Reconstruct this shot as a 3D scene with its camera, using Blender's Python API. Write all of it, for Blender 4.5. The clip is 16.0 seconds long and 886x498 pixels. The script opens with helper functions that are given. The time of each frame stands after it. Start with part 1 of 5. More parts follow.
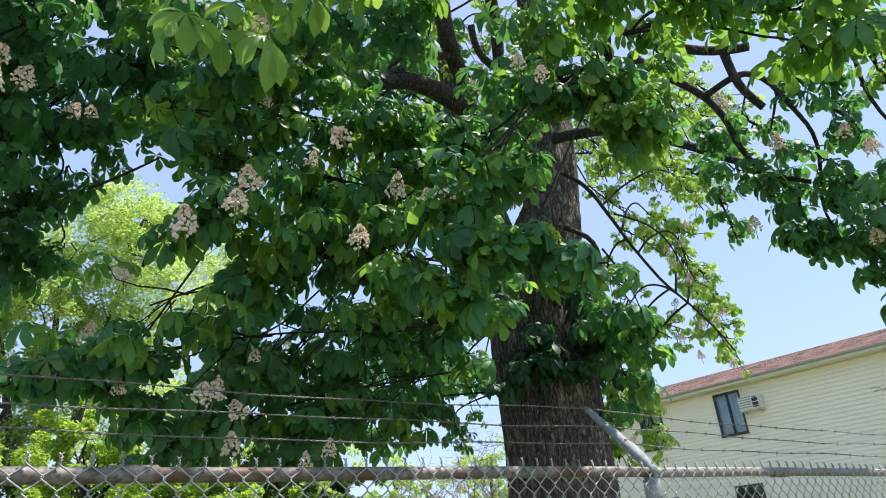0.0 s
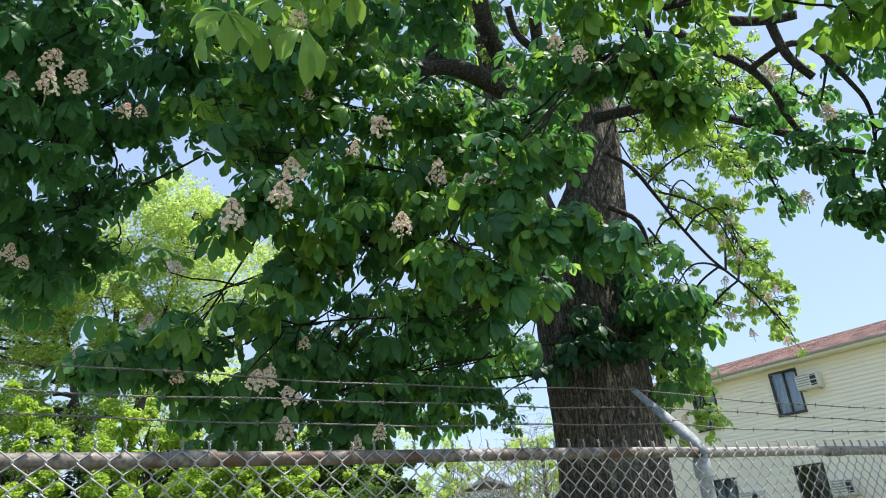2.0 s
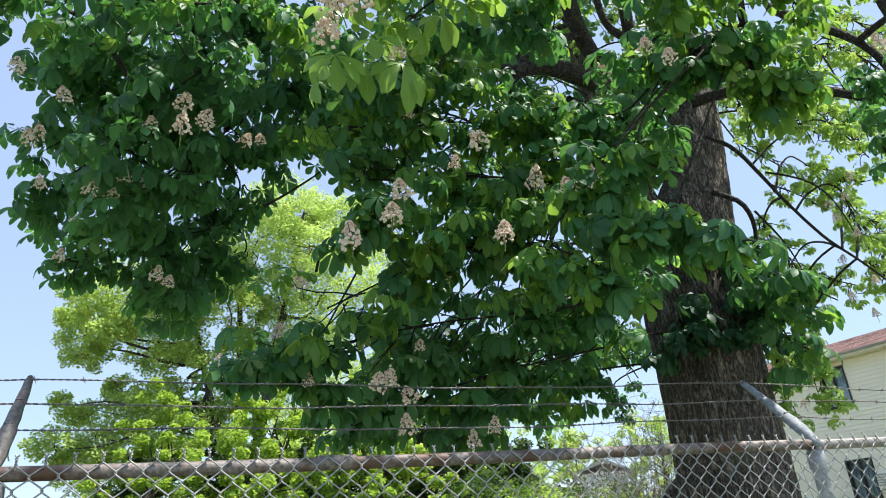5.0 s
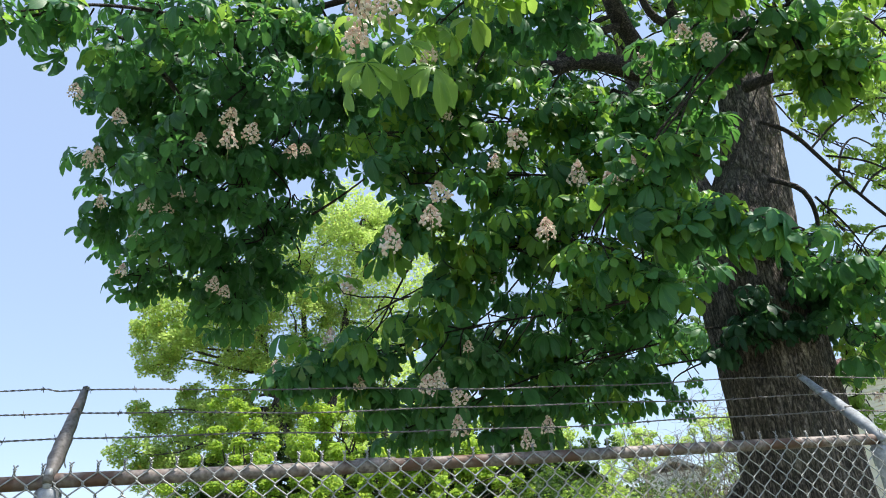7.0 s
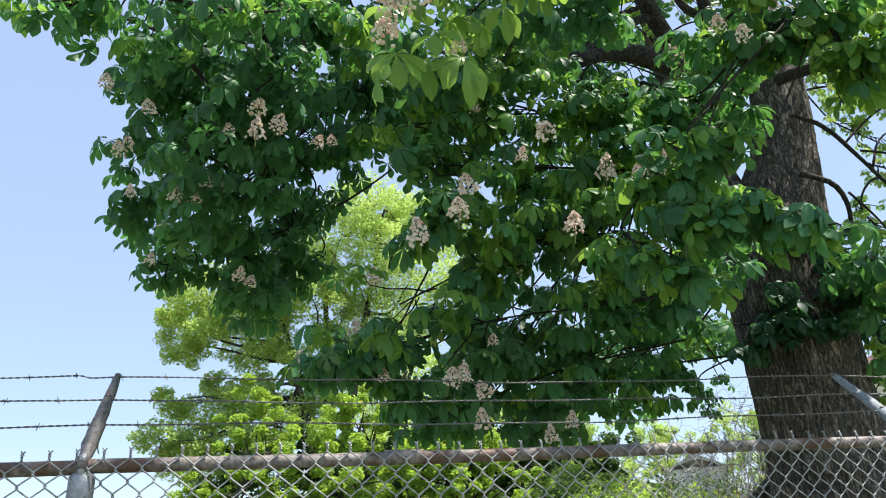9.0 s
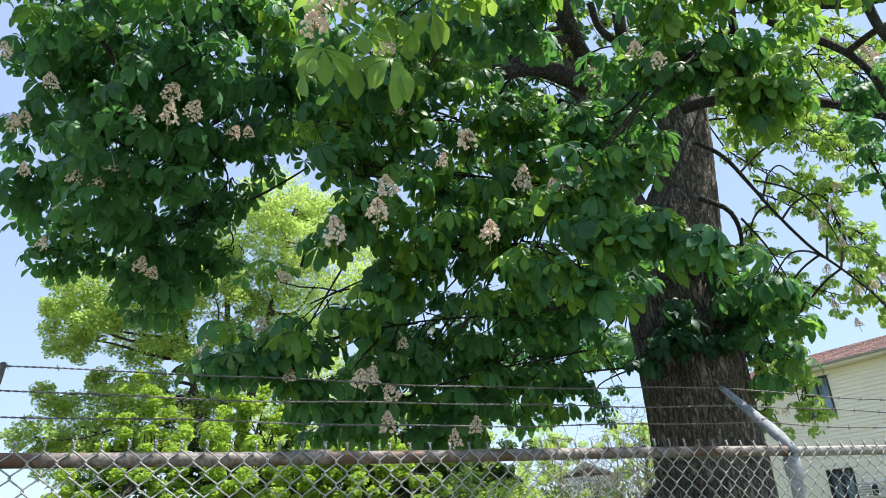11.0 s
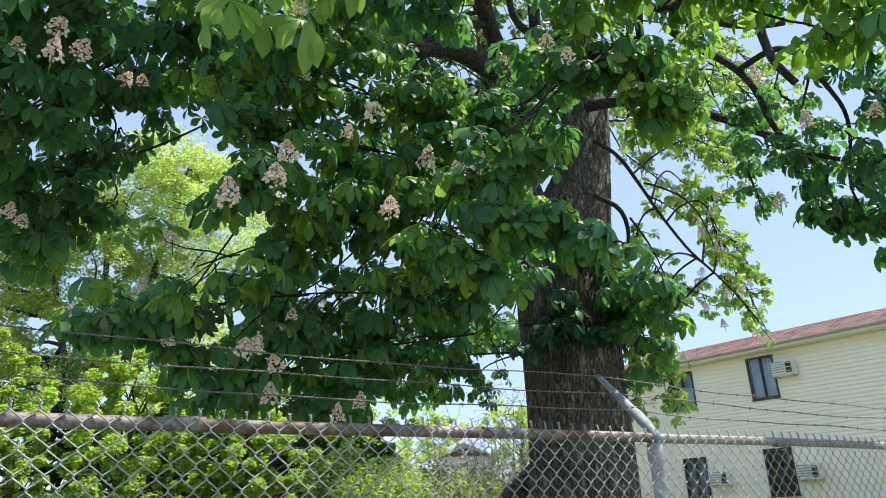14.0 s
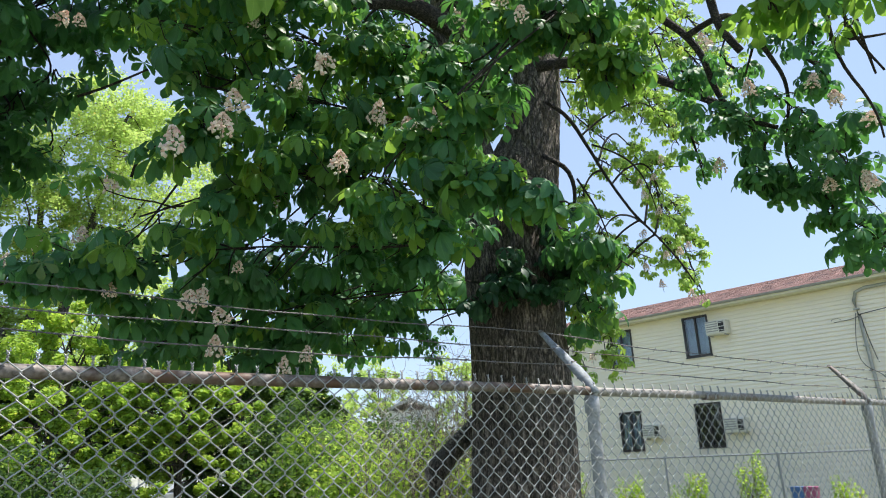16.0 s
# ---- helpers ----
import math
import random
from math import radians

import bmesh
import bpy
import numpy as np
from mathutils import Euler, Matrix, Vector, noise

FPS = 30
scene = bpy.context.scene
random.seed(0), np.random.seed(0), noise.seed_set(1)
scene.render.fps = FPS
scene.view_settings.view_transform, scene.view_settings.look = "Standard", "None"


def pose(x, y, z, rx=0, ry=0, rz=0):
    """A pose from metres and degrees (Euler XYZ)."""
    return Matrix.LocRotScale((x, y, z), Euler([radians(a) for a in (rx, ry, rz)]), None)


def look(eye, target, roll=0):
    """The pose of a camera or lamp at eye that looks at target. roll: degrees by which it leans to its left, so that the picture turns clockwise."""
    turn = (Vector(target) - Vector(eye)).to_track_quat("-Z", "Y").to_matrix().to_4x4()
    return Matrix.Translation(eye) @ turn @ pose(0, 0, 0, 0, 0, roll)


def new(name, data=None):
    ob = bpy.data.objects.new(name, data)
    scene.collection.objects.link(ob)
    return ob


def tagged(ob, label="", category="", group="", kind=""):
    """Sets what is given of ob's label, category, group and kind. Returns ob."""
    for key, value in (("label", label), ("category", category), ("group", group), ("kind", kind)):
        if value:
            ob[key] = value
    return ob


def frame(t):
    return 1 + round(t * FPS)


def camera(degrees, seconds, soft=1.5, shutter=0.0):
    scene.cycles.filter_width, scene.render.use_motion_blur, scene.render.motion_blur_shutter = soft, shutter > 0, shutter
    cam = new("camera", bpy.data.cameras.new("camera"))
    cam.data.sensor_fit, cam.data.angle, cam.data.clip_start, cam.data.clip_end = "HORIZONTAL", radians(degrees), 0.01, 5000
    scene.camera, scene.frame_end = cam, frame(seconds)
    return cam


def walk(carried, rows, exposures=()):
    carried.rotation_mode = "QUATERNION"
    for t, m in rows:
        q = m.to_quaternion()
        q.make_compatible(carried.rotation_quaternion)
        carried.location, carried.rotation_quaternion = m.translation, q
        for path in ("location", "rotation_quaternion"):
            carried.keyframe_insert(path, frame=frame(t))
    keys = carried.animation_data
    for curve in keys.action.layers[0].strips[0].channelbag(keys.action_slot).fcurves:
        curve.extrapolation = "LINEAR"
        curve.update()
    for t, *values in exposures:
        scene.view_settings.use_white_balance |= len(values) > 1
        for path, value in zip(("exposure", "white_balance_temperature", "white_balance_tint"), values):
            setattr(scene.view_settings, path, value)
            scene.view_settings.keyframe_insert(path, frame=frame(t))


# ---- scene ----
# The walk: seconds, place, turn to the right of +y, upward tilt, roll.
PATH = [
    (0, -2.484, -2.065, 1.645, 35.91, 24.74, -5.16),
    (0.5, -2.490, -2.066, 1.643, 35.70, 24.61, -5.05),
    (1, -2.492, -2.068, 1.643, 34.94, 24.40, -4.96),
    (1.5, -2.500, -2.078, 1.638, 33.60, 24.37, -4.93),
    (2, -2.485, -2.097, 1.639, 31.65, 23.76, -5.11),
    (2.5, -2.483, -2.148, 1.626, 29.59, 22.49, -4.65),
    (3, -2.524, -2.163, 1.648, 27.84, 22.20, -4.32),
    (3.5, -2.578, -2.173, 1.658, 26.48, 22.56, -4.96),
    (4, -2.610, -2.214, 1.659, 25.90, 22.87, -5.25),
    (4.2, -2.616, -2.242, 1.660, 25.20, 23.13, -5.30),
    (6.3, -2.517, -2.331, 1.682, 18.92, 22.75, -4.71),
    (6.5, -2.506, -2.330, 1.675, 18.47, 22.99, -5.04),
    (7, -2.504, -2.344, 1.661, 16.96, 23.68, -4.93),
    (7.5, -2.511, -2.348, 1.671, 14.74, 24.11, -4.42),
    (8, -2.516, -2.327, 1.670, 13.73, 23.77, -3.59),
    (8.2, -2.516, -2.327, 1.670, 13.78, 23.52, -3.49),
    (10.3, -2.558, -2.307, 1.659, 19.64, 22.79, -3.54),
    (10.5, -2.555, -2.304, 1.656, 20.64, 23.01, -3.42),
    (11, -2.564, -2.309, 1.659, 23.20, 23.14, -3.53),
    (11.5, -2.565, -2.300, 1.655, 24.95, 23.06, -3.54),
    (12, -2.557, -2.299, 1.659, 26.55, 22.77, -3.48),
    (12.5, -2.547, -2.294, 1.654, 28.50, 22.43, -3.20),
    (13, -2.548, -2.294, 1.653, 30.16, 22.36, -2.83),
    (13.5, -2.552, -2.293, 1.654, 31.17, 22.28, -2.50),
    (14, -2.551, -2.292, 1.651, 32.20, 21.03, -2.18),
    (14.5, -2.549, -2.292, 1.646, 33.89, 19.56, -2.06),
    (15, -2.547, -2.299, 1.643, 35.58, 18.36, -1.87),
    (15.5, -2.560, -2.309, 1.641, 36.38, 17.67, -2.06),
    (16, -2.565, -2.311, 1.638, 36.57, 17.31, -2.38),
]


def aimed(x, y, z, turn, tilt, roll):
    a, b = radians(turn), radians(tilt)
    way = Vector((math.sin(a) * math.cos(b), math.cos(a) * math.cos(b), math.sin(b)))
    return look((x, y, z), Vector((x, y, z)) + way, roll)


cam = camera(65.44, 16.0, soft=1.0)
walk(cam, [(row[0], aimed(*row[1:])) for row in PATH], exposures=[(0.0, 0.85), (4.0, 0.92), (8.0, 0.89), (13.5, 0.92), (16.0, 0.82)])

# ---- light ----
SUN = Vector((0.36, -0.20, 0.91)).normalized()
world = bpy.data.worlds.new("sky")
scene.world = world
world.use_nodes = True
wn = world.node_tree
sky = wn.nodes.new("ShaderNodeTexSky")
sky.sky_type = "NISHITA"
sky.sun_disc = False
sky.sun_elevation = math.asin(SUN.z)
sky.sun_rotation = math.atan2(SUN.x, SUN.y)
sky.air_density, sky.dust_density, sky.ozone_density = 1.0, 0.25, 1.2
haze = wn.nodes.new("ShaderNodeMix")
haze.data_type = "RGBA"
haze.inputs[0].default_value = 0.7
haze.inputs[7].default_value = (1.78, 2.26, 3.24, 1)
wn.links.new(sky.outputs[0], haze.inputs[6])
wn.links.new(haze.outputs[2], wn.nodes["Background"].inputs[0])
wn.nodes["Background"].inputs[1].default_value = 0.165
sun = new("sun", bpy.data.lights.new("sun", "SUN"))
sun.data.energy, sun.data.angle, sun.data.color = 5.0, radians(0.5), (1.0, 0.95, 0.86)
sun.matrix_basis = look((0, 0, 0), -SUN)


# ---- materials ----
def material(name, rough=0.7, metal=0.0):
    m = bpy.data.materials.new(name)
    m.use_nodes = True
    b = m.node_tree.nodes["Principled BSDF"]
    b.inputs["Roughness"].default_value, b.inputs["Metallic"].default_value = rough, metal
    return m, m.node_tree, b


def node(nt, kind, **inputs):
    n = nt.nodes.new(kind)
    for key, value in inputs.items():
        n.inputs[key.replace("_", " ")].default_value = value
    return n


def ramp(nt, source, stops, smooth=False):
    r = nt.nodes.new("ShaderNodeValToRGB")
    r.color_ramp.interpolation = "EASE" if smooth else "LINEAR"
    while len(r.color_ramp.elements) < len(stops):
        r.color_ramp.elements.new(0.5)
    for e, (p, c) in zip(r.color_ramp.elements, stops):
        e.position, e.color = p, (*c, 1)
    nt.links.new(source, r.inputs[0])
    return r.outputs[0]


def mix(nt, factor, a, b, blend="MIX"):
    m = nt.nodes.new("ShaderNodeMix")
    m.data_type, m.blend_type = "RGBA", blend
    for socket, value in ((m.inputs[0], factor), (m.inputs[6], a), (m.inputs[7], b)):
        if isinstance(value, bpy.types.NodeSocket):
            nt.links.new(value, socket)
        elif isinstance(value, tuple):
            socket.default_value = (*value, 1)
        else:
            socket.default_value = value
    return m.outputs[2]


def coords(nt, scale=(1, 1, 1), which="Object"):
    t = nt.nodes.new("ShaderNodeTexCoord")
    mp = nt.nodes.new("ShaderNodeMapping")
    mp.inputs["Scale"].default_value = scale
    nt.links.new(t.outputs[which], mp.inputs[0])
    return mp.outputs[0]


def noisy(nt, scale, detail=4.0, vector=None, rough=0.55):
    n = node(nt, "ShaderNodeTexNoise", Scale=scale, Detail=detail, Roughness=rough)
    if vector is not None:
        nt.links.new(vector, n.inputs["Vector"])
    return n.outputs[0]


def bumped(nt, bsdf, height, strength=0.4, distance=0.01):
    b = node(nt, "ShaderNodeBump", Strength=strength, Distance=distance)
    nt.links.new(height, b.inputs["Height"])
    nt.links.new(b.outputs[0], bsdf.inputs["Normal"])


def leaf_material(name, dark, light, glow, vein=True, gloss=0.36, share=0.50, per_object=False):
    """A thin leaf: colour varies leaf by leaf, paler veins, light shines through."""
    m, nt, b = material(name, gloss)
    b.inputs["Specular IOR Level"].default_value = 0.35
    geo = nt.nodes.new("ShaderNodeObjectInfo" if per_object else "ShaderNodeNewGeometry")
    rnd = geo.outputs["Random" if per_object else "Random Per Island"]
    base = ramp(nt, rnd, [(0.0, tuple(c * 0.6 for c in dark)), (0.25, dark), (0.75, light), (0.975, (light[0] * 1.3, light[1] * 1.1, light[2])), (0.992, (light[0] * 2.4, light[1] * 1.1, light[2]))])
    base = mix(nt, 0.30, base, ramp(nt, noisy(nt, 9.0, 3.0, coords(nt)), [(0.3, dark), (0.7, light)]))
    if vein:
        uv = nt.nodes.new("ShaderNodeTexCoord")
        sep = nt.nodes.new("ShaderNodeSeparateXYZ")
        nt.links.new(uv.outputs["UV"], sep.inputs[0])

        def calc(op, a, bb=0.0):
            k = nt.nodes.new("ShaderNodeMath")
            k.operation = op
            for s, v in zip(k.inputs, (a, bb)):
                if isinstance(v, bpy.types.NodeSocket):
                    nt.links.new(v, s)
                else:
                    s.default_value = v
            return k.outputs[0]
        across = calc("ABSOLUTE", calc("SUBTRACT", sep.outputs[0], 0.5))
        rib = calc("LESS_THAN", across, 0.025)
        wave = calc("SINE", calc("MULTIPLY", calc("SUBTRACT", sep.outputs[1], calc("MULTIPLY", across, 0.55)), 85.0))
        side = calc("MULTIPLY", calc("GREATER_THAN", wave, 0.90), 0.22)
        veins = calc("MAXIMUM", rib, side)
        base = mix(nt, calc("MULTIPLY", veins, 0.45), base, (light[0] * 1.6, light[1] * 1.35, light[2] * 1.5))
        bumped(nt, b, calc("ADD", calc("MULTIPLY", wave, 0.2), calc("MULTIPLY", rib, -1.0)), 0.14, 0.004)
    nt.links.new(base, b.inputs["Base Color"])
    through_ = nt.nodes.new("ShaderNodeBsdfTranslucent")
    nt.links.new(mix(nt, 0.65, base, glow), through_.inputs[0])
    both = nt.nodes.new("ShaderNodeMixShader")
    both.inputs[0].default_value = share
    nt.links.new(b.outputs[0], both.inputs[1])
    nt.links.new(through_.outputs[0], both.inputs[2])
    nt.links.new(both.outputs[0], nt.nodes["Material Output"].inputs[0])
    return m


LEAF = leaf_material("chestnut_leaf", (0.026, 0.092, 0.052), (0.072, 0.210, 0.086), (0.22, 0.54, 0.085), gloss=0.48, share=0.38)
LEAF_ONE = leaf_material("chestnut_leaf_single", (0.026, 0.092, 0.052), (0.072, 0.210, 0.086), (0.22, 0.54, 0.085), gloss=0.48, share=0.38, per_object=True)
# pale copy of the chestnut leaf: sun shining through is put into the colour
PALE_LEAF = leaf_material("sunlit_pale_leaf", (0.11, 0.23, 0.06), (0.20, 0.36, 0.085), (0.44, 0.68, 0.09), share=0.5)
PALE_ONE = leaf_material("sunlit_pale_leaf_single", (0.11, 0.23, 0.06), (0.20, 0.36, 0.085), (0.44, 0.68, 0.09), share=0.5, per_object=True)
# spray leaves yellowed and paled in place of the sun on them
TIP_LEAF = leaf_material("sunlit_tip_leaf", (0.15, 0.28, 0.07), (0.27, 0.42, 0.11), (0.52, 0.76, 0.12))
# sprout copy of the leaf: deep shade is painted into the colour
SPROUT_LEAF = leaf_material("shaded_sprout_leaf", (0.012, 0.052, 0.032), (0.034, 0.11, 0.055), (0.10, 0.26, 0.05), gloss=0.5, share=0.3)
# lighter copy of the chestnut leaf, with dappled sun painted into its colour
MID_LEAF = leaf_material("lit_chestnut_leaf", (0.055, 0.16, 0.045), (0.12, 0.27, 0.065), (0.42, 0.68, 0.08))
FAR_LEAF = leaf_material("maple_leaf", (0.26, 0.37, 0.10), (0.46, 0.58, 0.17), (0.66, 0.86, 0.23), vein=False, gloss=0.55)
BRIGHT_LEAF = leaf_material("sapling_leaf", (0.13, 0.25, 0.05), (0.35, 0.50, 0.09), (0.60, 0.80, 0.10), vein=False, gloss=0.55)
SHRUB_LEAF = leaf_material("shrub_leaf", (0.05, 0.11, 0.025), (0.13, 0.22, 0.045), (0.22, 0.36, 0.04), vein=False, gloss=0.55)
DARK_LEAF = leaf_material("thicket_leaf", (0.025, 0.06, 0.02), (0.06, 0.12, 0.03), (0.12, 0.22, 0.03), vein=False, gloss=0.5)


def bark_material(name, deep, face, pale, scale=1.0, moss=(0.16, 0.16, 0.13), along=5.0):
    """Bark in wavering ridges along the stem, with dark cracks, fine flakes and mossy patches."""
    m, nt, b = material(name, 0.9)
    fine = noisy(nt, 1.0, 8.0, coords(nt, (62 * scale, 62 * scale, along * 6.5 * scale)), 0.62)
    ridge = node(nt, "ShaderNodeTexNoise", Scale=1.0, Detail=4.0, Roughness=0.6, Distortion=0.5)
    nt.links.new(coords(nt, (25 * scale, 25 * scale, along * 1.05 * scale)), ridge.inputs["Vector"])
    plate = node(nt, "ShaderNodeTexNoise", Scale=1.0, Detail=3.0, Roughness=0.5, Distortion=0.8)
    nt.links.new(coords(nt, (10 * scale, 10 * scale, along * 0.6 * scale)), plate.inputs["Vector"])
    tone = ramp(nt, fine, [(0.28, deep), (0.5, face), (0.74, pale)])
    crack = ramp(nt, ridge.outputs[0], [(0.40, (1, 1, 1)), (0.47, (0.42, 0.42, 0.42)), (0.50, (0.20, 0.20, 0.20)), (0.53, (0.5, 0.5, 0.5)), (0.60, (1, 1, 1))])
    wide = ramp(nt, plate.outputs[0], [(0.44, (1, 1, 1)), (0.50, (0.45, 0.45, 0.45)), (0.56, (1, 1, 1))])
    crack = mix(nt, 1.0, crack, wide, "MULTIPLY")
    tone = mix(nt, 1.0, tone, crack, "MULTIPLY")
    tone = mix(nt, ramp(nt, noisy(nt, 1.6, 3.0, coords(nt)), [(0.55, (0, 0, 0)), (0.75, (0.5, 0.5, 0.5))]), tone, moss)
    nt.links.new(tone, b.inputs["Base Color"])
    bumped(nt, b, mix(nt, 0.6, fine, crack, "MIX"), 0.9, 0.03)
    return m


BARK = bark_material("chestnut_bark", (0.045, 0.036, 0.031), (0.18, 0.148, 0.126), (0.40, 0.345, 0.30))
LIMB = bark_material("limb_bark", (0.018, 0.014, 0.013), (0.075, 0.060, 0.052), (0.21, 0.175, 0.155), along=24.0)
# flaking, mossy stem bark, paler than the trunk's to stand in for sun
SUNLIT_FLAKY = bark_material("sunlit_flaky_bark", (0.05, 0.04, 0.034), (0.20, 0.165, 0.14), (0.42, 0.36, 0.31), moss=(0.20, 0.20, 0.09))
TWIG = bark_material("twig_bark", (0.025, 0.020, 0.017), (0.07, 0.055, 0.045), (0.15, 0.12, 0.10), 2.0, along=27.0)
GREY_BARK = bark_material("grey_bark", (0.06, 0.05, 0.045), (0.16, 0.14, 0.12), (0.28, 0.25, 0.22))
DRY = bark_material("dry_stem", (0.22, 0.175, 0.15), (0.38, 0.315, 0.275), (0.52, 0.45, 0.40))


def metal_material(name, clean, worn, rust, amount, rough=0.45, metal=0.6):
    m, nt, b = material(name, rough, metal)
    big = noisy(nt, 7.0, 5.0, coords(nt))
    small = noisy(nt, 60.0, 4.0, coords(nt))
    c = ramp(nt, small, [(0.3, worn), (0.65, clean)])
    mask = ramp(nt, big, [(0.62 - amount, (0, 0, 0)), (0.74 - amount, (1, 1, 1))])
    c = mix(nt, mask, c, mix(nt, small, rust, (rust[0] * 0.45, rust[1] * 0.4, rust[2] * 0.4)))
    nt.links.new(c, b.inputs["Base Color"])
    dull = nt.nodes.new("ShaderNodeMapRange")
    dull.inputs[3].default_value, dull.inputs[4].default_value = metal, 0.1
    nt.links.new(mask, dull.inputs[0])
    nt.links.new(dull.outputs[0], b.inputs["Metallic"])
    bumped(nt, b, small, 0.3, 0.002)
    return m


RAIL = metal_material("weathered_rail", (0.27, 0.235, 0.22), (0.078, 0.064, 0.058), (0.15, 0.085, 0.058), 0.15, 0.6, 0.15)
GREY_RAIL = metal_material("galvanised_rail", (0.33, 0.315, 0.30), (0.15, 0.14, 0.132), (0.22, 0.14, 0.10), 0.04, 0.55, 0.2)
POST = metal_material("galvanised_post", (0.37, 0.38, 0.39), (0.21, 0.22, 0.23), (0.22, 0.15, 0.11), -0.08, 0.5, 0.35)
WIRE = metal_material("galvanised_wire", (0.42, 0.43, 0.435), (0.24, 0.245, 0.245), (0.22, 0.17, 0.14), 0.0, 0.5, 0.3)
BARB = metal_material("barbed_wire_steel", (0.22, 0.21, 0.21), (0.13, 0.12, 0.12), (0.13, 0.085, 0.06), 0.05, 0.55, 0.4)
ARM = metal_material("painted_arm", (0.27, 0.295, 0.33), (0.15, 0.165, 0.185), (0.17, 0.14, 0.12), 0.02, 0.7, 0.05)
RUST_ARM = metal_material("rusty_arm", (0.20, 0.19, 0.185), (0.09, 0.078, 0.074), (0.16, 0.085, 0.055), 0.06, 0.65, 0.2)


def plain(name, colour, rough=0.6, metal=0.0, spread=0.12, scale=6.0):
    m, nt, b = material(name, rough, metal)
    lo = tuple(c * (1 - spread) for c in colour)
    hi = tuple(min(1, c * (1 + spread)) for c in colour)
    c = ramp(nt, noisy(nt, scale, 6.0, coords(nt)), [(0.3, lo), (0.7, hi)])
    nt.links.new(c, b.inputs["Base Color"])
    bumped(nt, b, noisy(nt, scale * 30, 3.0, coords(nt)), 0.12, 0.002)
    return m


def glass_material(name, tint=(0.05, 0.06, 0.07)):
    m, nt, b = material(name, 0.06)
    b.inputs["Base Color"].default_value = (*tint, 1)
    b.inputs["IOR"].default_value = 1.5
    b.inputs["Specular IOR Level"].default_value = 0.9
    return m


SIDING = plain("cream_vinyl_siding", (0.90, 0.83, 0.68), 0.5, 0, 0.04, 0.8)
SOFFIT = plain("cream_soffit", (0.74, 0.70, 0.55), 0.6, 0, 0.05)
GUTTER = plain("grey_gutter", (0.36, 0.36, 0.36), 0.5, 0.1)
FRAME = plain("dark_bronze_frame", (0.045, 0.040, 0.038), 0.45)
CURTAIN = plain("pale_curtain", (0.70, 0.76, 0.84), 0.9, 0, 0.15, 3.0)
DARK_GLASS = glass_material("dark_window_glass", (0.05, 0.055, 0.06))
AC_WHITE = plain("off_white_enamel", (0.70, 0.68, 0.60), 0.45)
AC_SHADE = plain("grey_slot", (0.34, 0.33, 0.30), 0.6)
AC_DARK = plain("black_grille", (0.02, 0.02, 0.02), 0.5)
CONDUIT = plain("grey_conduit", (0.42, 0.42, 0.38), 0.5, 0.2)
CABLE = plain("black_cable", (0.03, 0.03, 0.03), 0.6)

# shingles: red brown, tab by tab
SHINGLE, nt, bs = material("red_brown_shingle", 0.92)
brick = nt.nodes.new("ShaderNodeTexBrick")
brick.inputs["Scale"].default_value = 1.0
brick.inputs["Brick Width"].default_value, brick.inputs["Row Height"].default_value = 0.30, 0.9
brick.inputs["Mortar Size"].default_value = 0.006
brick.inputs["Color1"].default_value, brick.inputs["Color2"].default_value = (0.24, 0.125, 0.105, 1), (0.085, 0.045, 0.040, 1)
brick.inputs["Mortar"].default_value = (0.06, 0.03, 0.028, 1)
roof_place = nt.nodes.new("ShaderNodeTexCoord")
nt.links.new(roof_place.outputs["Object"], brick.inputs["Vector"])
grit_map = node(nt, "ShaderNodeMapping", Scale=(1, 0.35, 1))
nt.links.new(roof_place.outputs["Object"], grit_map.inputs[0])
grit = noisy(nt, 3.2, 8.0, grit_map.outputs[0], 0.8)
nt.links.new(mix(nt, 0.5, brick.outputs[0], ramp(nt, grit, [(0.42, (0.045, 0.026, 0.024)), (0.58, (0.30, 0.165, 0.14))])), bs.inputs["Base Color"])
bumped(nt, bs, grit, 0.5, 0.01)

# ground: worn grass over earth
GROUND, nt, bs = material("rough_grass_ground", 0.95)
patch = noisy(nt, 0.9, 8.0, coords(nt))
blade = noisy(nt, 30.0, 6.0, coords(nt))
grass = ramp(nt, blade, [(0.3, (0.09, 0.12, 0.05)), (0.7, (0.20, 0.225, 0.10))])
earth = ramp(nt, blade, [(0.3, (0.18, 0.16, 0.13)), (0.7, (0.33, 0.295, 0.25))])
nt.links.new(mix(nt, ramp(nt, patch, [(0.45, (0, 0, 0)), (0.70, (1, 1, 1))]), grass, earth), bs.inputs["Base Color"])
bumped(nt, bs, blade, 0.8, 0.05)

PETAL, nt, bs = material("pale_pink_petal", 0.7)
geo = nt.nodes.new("ShaderNodeNewGeometry")
nt.links.new(ramp(nt, geo.outputs["Random Per Island"], [(0.0, (0.62, 0.34, 0.29)), (0.15, (0.80, 0.58, 0.51)), (0.45, (0.88, 0.74, 0.67)), (1.0, (0.92, 0.85, 0.79))]), bs.inputs["Base Color"])
bs.inputs["Subsurface Weight"].default_value = 0.0
STALK = plain("green_stalk", (0.12, 0.16, 0.05), 0.7)


# ---- building tools ----
rng = np.random.default_rng(7)


def mesh_of(name, bm):
    me = bpy.data.meshes.new(name)
    bm.normal_update()
    bm.to_mesh(me)
    bm.free()
    return me


